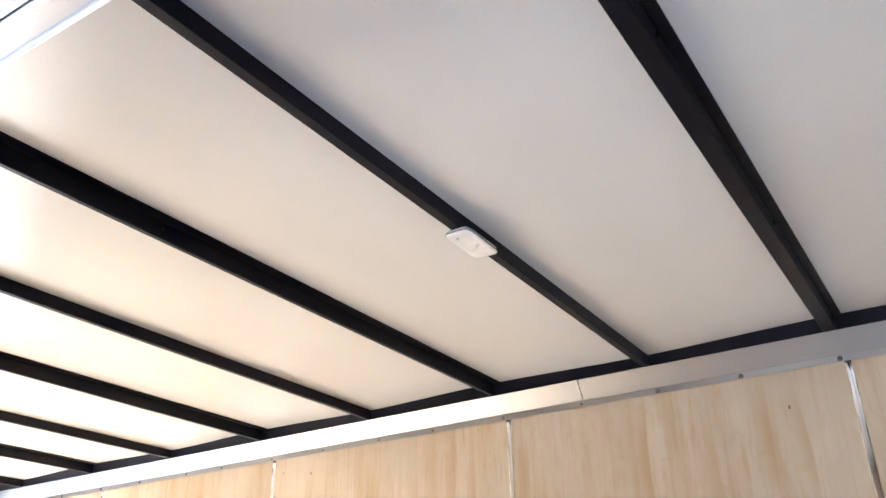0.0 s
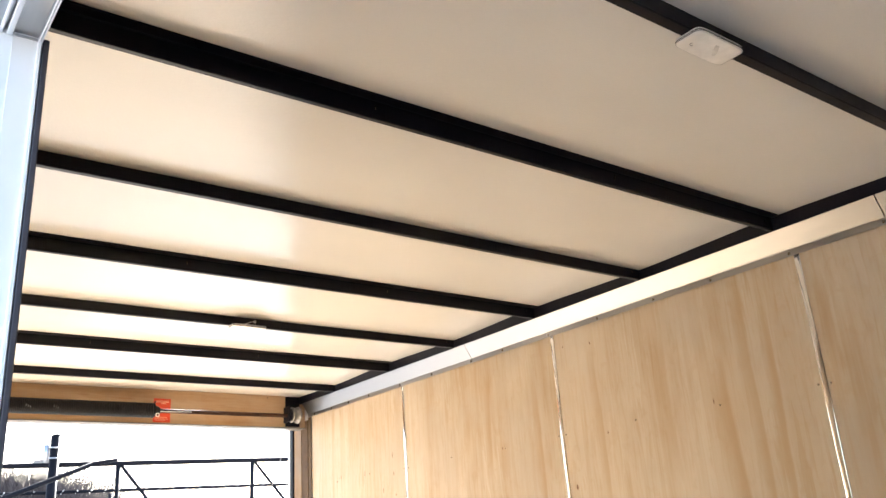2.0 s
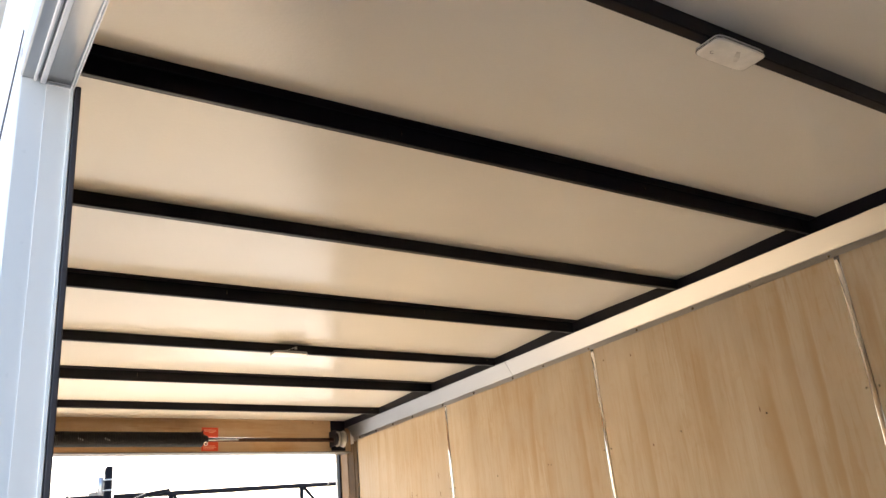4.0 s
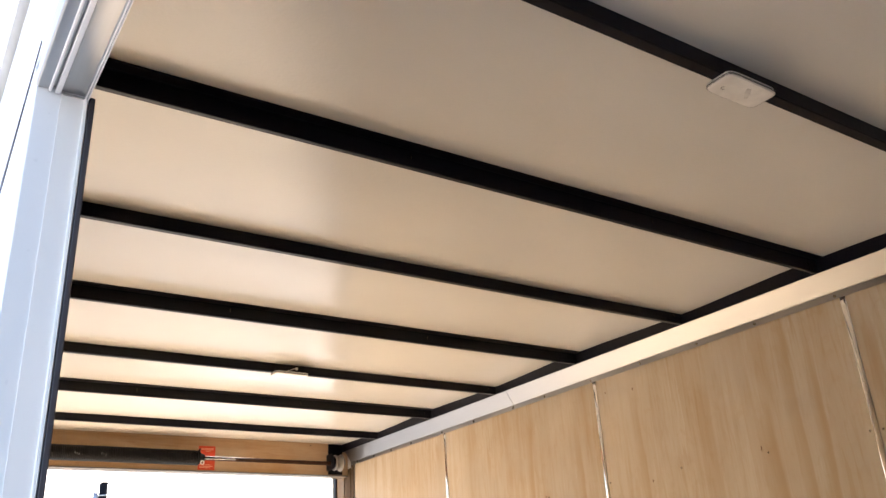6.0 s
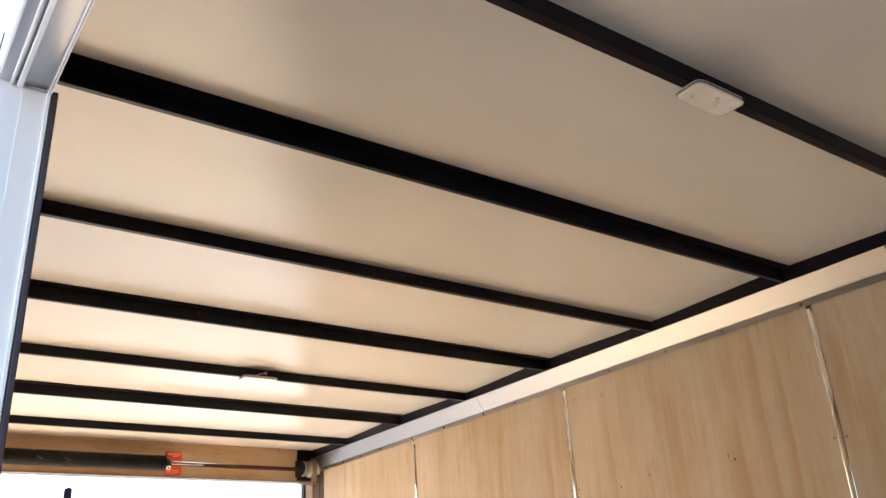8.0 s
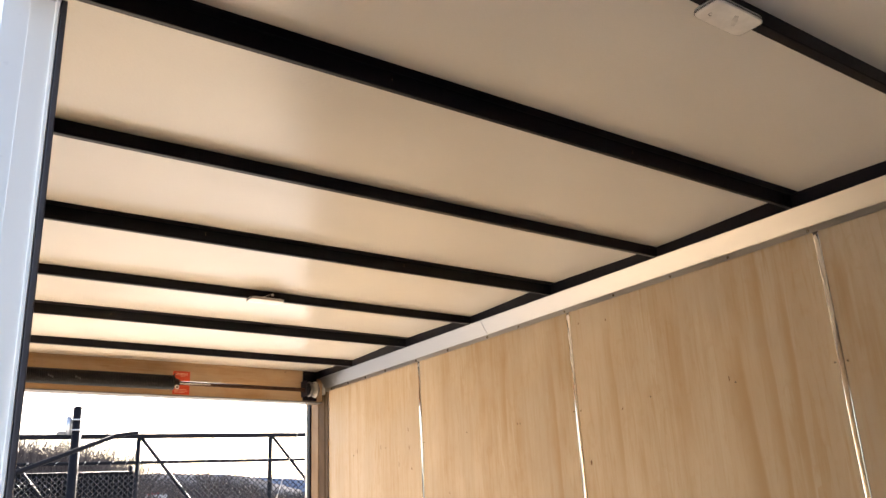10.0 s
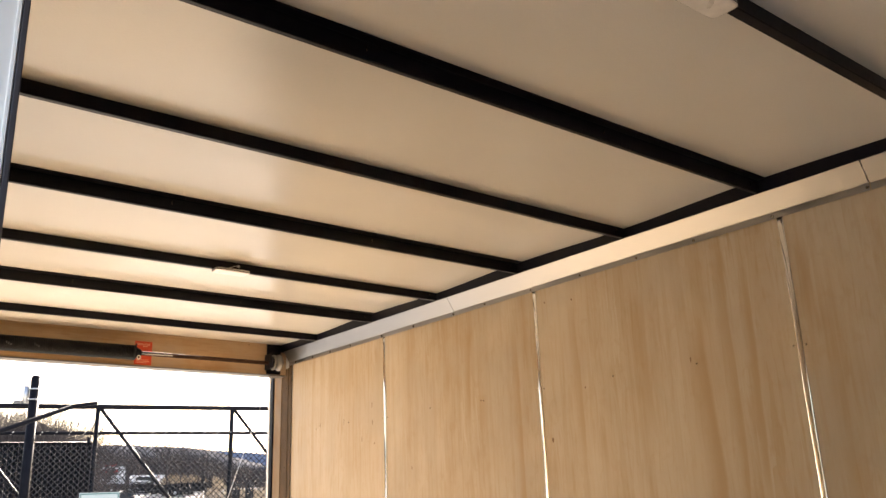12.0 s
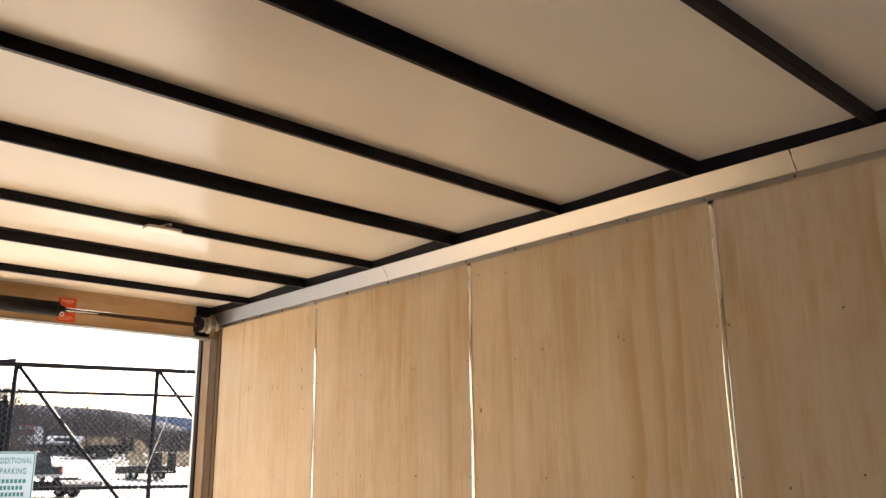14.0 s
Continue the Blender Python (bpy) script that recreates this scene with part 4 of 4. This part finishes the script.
for u in (0.09, -2.2, -4.6):
    part("fence_post", rod(nb(), gp(u, 0, 4.06), gp(u, 2.78, 4.06), 0.032, 10), M_GATE, fence)
for z in (2.68, 0.2):
    part("fence_rail", rod(nb(), gp(-7.4, z, 4.05), gp(0.1, z, 4.05), 0.02, 8), M_GATE, fence)

# ---- vehicles in the yard ----


def wheel(parent, c, axis, r, w):
    a = Vector(axis).normalized()
    t = nb()
    rod(t, Vector(c) - a * w / 2, Vector(c) + a * w / 2, r, 18)
    tyre = part("wheel", t, M_TIRE, parent)
    t = nb()
    rod(t, Vector(c) - a * (w / 2 + 0.01), Vector(c) + a * (w / 2 + 0.01), r * 0.55, 12)
    part("rim", t, M_RIM, tyre)


def placed(az, r, turn):
    x, y = far(az, r)
    base = Matrix.Translation((x, y, gz(y))) @ Matrix.Rotation(radians(turn), 4, "Z")
    return base, lambda u, v, w: base @ Vector((u, v, w))


def block(P, u0, u1, v0, v1, w0, w1, du=0.0, dv=0.0):
    """A box in a vehicle's own axes, its top drawn in by du and dv."""
    bm = nb()
    lo = [bm.verts.new(P(u, v, w0)) for u, v in ((u0, v0), (u1, v0), (u1, v1), (u0, v1))]
    hi = [bm.verts.new(P(u, v, w1)) for u, v in ((u0 + du, v0 + dv), (u1 - du, v0 + dv), (u1 - du, v1 - dv), (u0 + du, v1 - dv))]
    bm.faces.new(lo[::-1])
    bm.faces.new(hi)
    for k in range(4):
        bm.faces.new((lo[k], lo[(k + 1) % 4], hi[(k + 1) % 4], hi[k]))
    bmesh.ops.bevel(bm, geom=list(bm.edges), offset=0.03, segments=2, affect="EDGES")
    return bm


def pickup(az, r, turn, paint, label):
    base, P = placed(az, r, turn)
    t = thing("pickup_truck", base.translation, label, "truck")
    part("body", block(P, -1.0, 1.0, -2.7, 2.8, 0.5, 1.12), paint, t)
    part("cab", block(P, -0.92, 0.92, -0.4, 1.7, 1.1, 2.0, 0.14, 0.3), paint, t)
    part("rear_window", block(P, -0.7, 0.7, -0.36, -0.1, 1.25, 1.7, 0.08, 0.02), M_GLASS, t)
    part("tailgate", block(P, -0.8, 0.8, -2.76, -2.68, 0.62, 1.1), paint, t)
    part("bumper", block(P, -0.98, 0.98, -2.9, -2.72, 0.45, 0.62), M_RIM, t)
    for s in (-1, 1):
        part("tail_light", block(P, s * 0.9 - 0.08, s * 0.9 + 0.08, -2.78, -2.66, 0.72, 1.08), M_TAIL, t)
        for v in (-1.7, 1.8):
            wheel(t, P(s * 0.88, v, 0.38), base.to_3x3() @ Vector((1, 0, 0)), 0.38, 0.25)


def flat_trailer(az, r, turn, label, rails=True, ramps=False, deck=M_DECK):
    base, P = placed(az, r, turn)
    t = thing("utility_trailer", base.translation, label, "trailer", "parked trailers")
    part("deck", block(P, -1.0, 1.0, -2.4, 2.4, 0.55, 0.64), deck, t)
    for s in (-1, 1):
        part("side_beam", block(P, s * 1.02 - 0.05, s * 1.02 + 0.05, -2.45, 2.45, 0.42, 0.68), M_FRAME, t)
        part("fender", block(P, s * 1.2 - 0.14, s * 1.2 + 0.14, -0.95, 0.75, 0.72, 0.84, 0.0, 0.15), M_FRAME, t)
        for v in (-0.5, 0.3):
            wheel(t, P(s * 1.2, v, 0.34), base.to_3x3() @ Vector((1, 0, 0)), 0.34, 0.2)
        if rails:
            part("side_rail", rod(nb(), P(s * 1.0, -2.4, 1.0), P(s * 1.0, 2.4, 1.0), 0.035, 6), M_FRAME, t)
            for v in (-2.4, -1.2, 0, 1.2, 2.4):
                part("stake", rod(nb(), P(s * 1.0, v, 0.6), P(s * 1.0, v, 1.0), 0.035, 6), M_FRAME, t)
        if ramps:
            b2 = nb()
            part("bed_side", block(P, s * 1.0 - 0.04, s * 1.0 + 0.04, -2.4, 2.4, 0.66, 1.0), M_FRAME, t)
            part("ramp_panel", block(P, s * 0.62 - 0.3, s * 0.62 + 0.3, -2.37, -2.34, 0.6, 1.9), M_FRAME, t)
            for q in range(14):
                rod(b2, P(s * 0.3, -2.4, 0.65 + q * 0.125), P(s * 0.95, -2.4, 0.65 + q * 0.125), 0.032, 6)
            for uu in (0.3, 0.62, 0.95):
                rod(b2, P(s * uu, -2.4, 0.45), P(s * uu, -2.4, 2.35), 0.05, 6)
            rod(b2, P(s * 0.9, -2.4, 2.2), P(s * 0.9, -1.5, 0.7), 0.04, 6)
            part("ramp", b2, M_FRAME, t, "upright folded loading ramp")
    b2 = nb()
    rod(b2, P(-0.8, 2.4, 0.5), P(0, 3.7, 0.5), 0.06, 6)
    rod(b2, P(0.8, 2.4, 0.5), P(0, 3.7, 0.5), 0.06, 6)
    part("drawbar", b2, M_FRAME, t)
    part("jack", rod(nb(), P(0, 3.5, 0.0), P(0, 3.5, 1.0), 0.05, 6), M_FRAME, t)


def box_vehicle(name, az, r, turn, l, w, h, paint, label, stripe=None):
    base, P = placed(az, r, turn)
    t = thing(name, base.translation, label, "vehicle")
    part("body", block(P, -w / 2, w / 2, -l / 2, l / 2, 0.5, h, 0.05, 0.12), paint, t)
    part("window", block(P, -w / 2 + 0.15, w / 2 - 0.15, -l / 2 - 0.02, -l / 2 + 0.2, h * 0.62, h * 0.88), M_GLASS, t)
    part("side_window", block(P, -w / 2 - 0.015, -w / 2 + 0.1, -l / 4, l / 3, h * 0.62, h * 0.86), M_GLASS, t)
    part("chassis", block(P, -w / 2 + 0.15, w / 2 - 0.15, -l / 2 + 0.1, l / 2 - 0.1, 0.3, 0.5), M_FRAME, t)
    if stripe:
        part("canopy", block(P, -w / 2 - 0.06, w / 2 + 0.06, -l / 2 + 0.9, l / 2 - 0.05, h * 0.72, h + 0.22, 0.25, 0.12), stripe, t, "sagging red canopy")
        part("end_panel", block(P, -w / 2 - 0.03, w / 2 + 0.03, l / 2 - 0.7, l / 2 + 0.1, 0.55, h * 0.72, 0.0, 0.04), stripe, t)
    for s in (-1, 1):
        for v in (-l * 0.3, l * 0.3):
            wheel(t, P(s * (w / 2 - 0.08), v, 0.36), base.to_3x3() @ Vector((1, 0, 0)), 0.36, 0.22)


pickup(17.45, 63, -4, M_TRUCK, "dark green pickup truck seen from behind")
box_vehicle("delivery_truck", 16.45, 113, 80, 4.6, 2.2, 2.75, M_WHITE, "white truck with a red canopy", M_RED)
box_vehicle("parked_van", 18.95, 117, 78, 4.3, 1.8, 1.75, M_WHITE, "white van parked among trailers")
flat_trailer(23.7, 70, 10, "black flatbed trailer with grey deck and upright ramps", False, True)
flat_trailer(21.2, 103, 60, "empty flatbed trailer with a pale deck", False, False)
flat_trailer(19.6, 104, 65, "open utility trailer with side rails and pale deck", True, False)
flat_trailer(18.0, 107, 80, "black utility trailer in a row", True, True, M_FRAME)
flat_trailer(20.3, 100, 75, "low utility trailer with a pale deck", False, False)
flat_trailer(21.55, 109, 30, "dark trailer with tall caged ramps beside dry grass", True, True, M_FRAME)
flat_trailer(16.7, 105, 70, "dark utility trailer before the truck", True, False, M_FRAME)
flat_trailer(18.9, 111, 95, "black-railed trailer in the back row")
flat_trailer(17.9, 41, 20, "low grey-decked trailer near the gate", False)
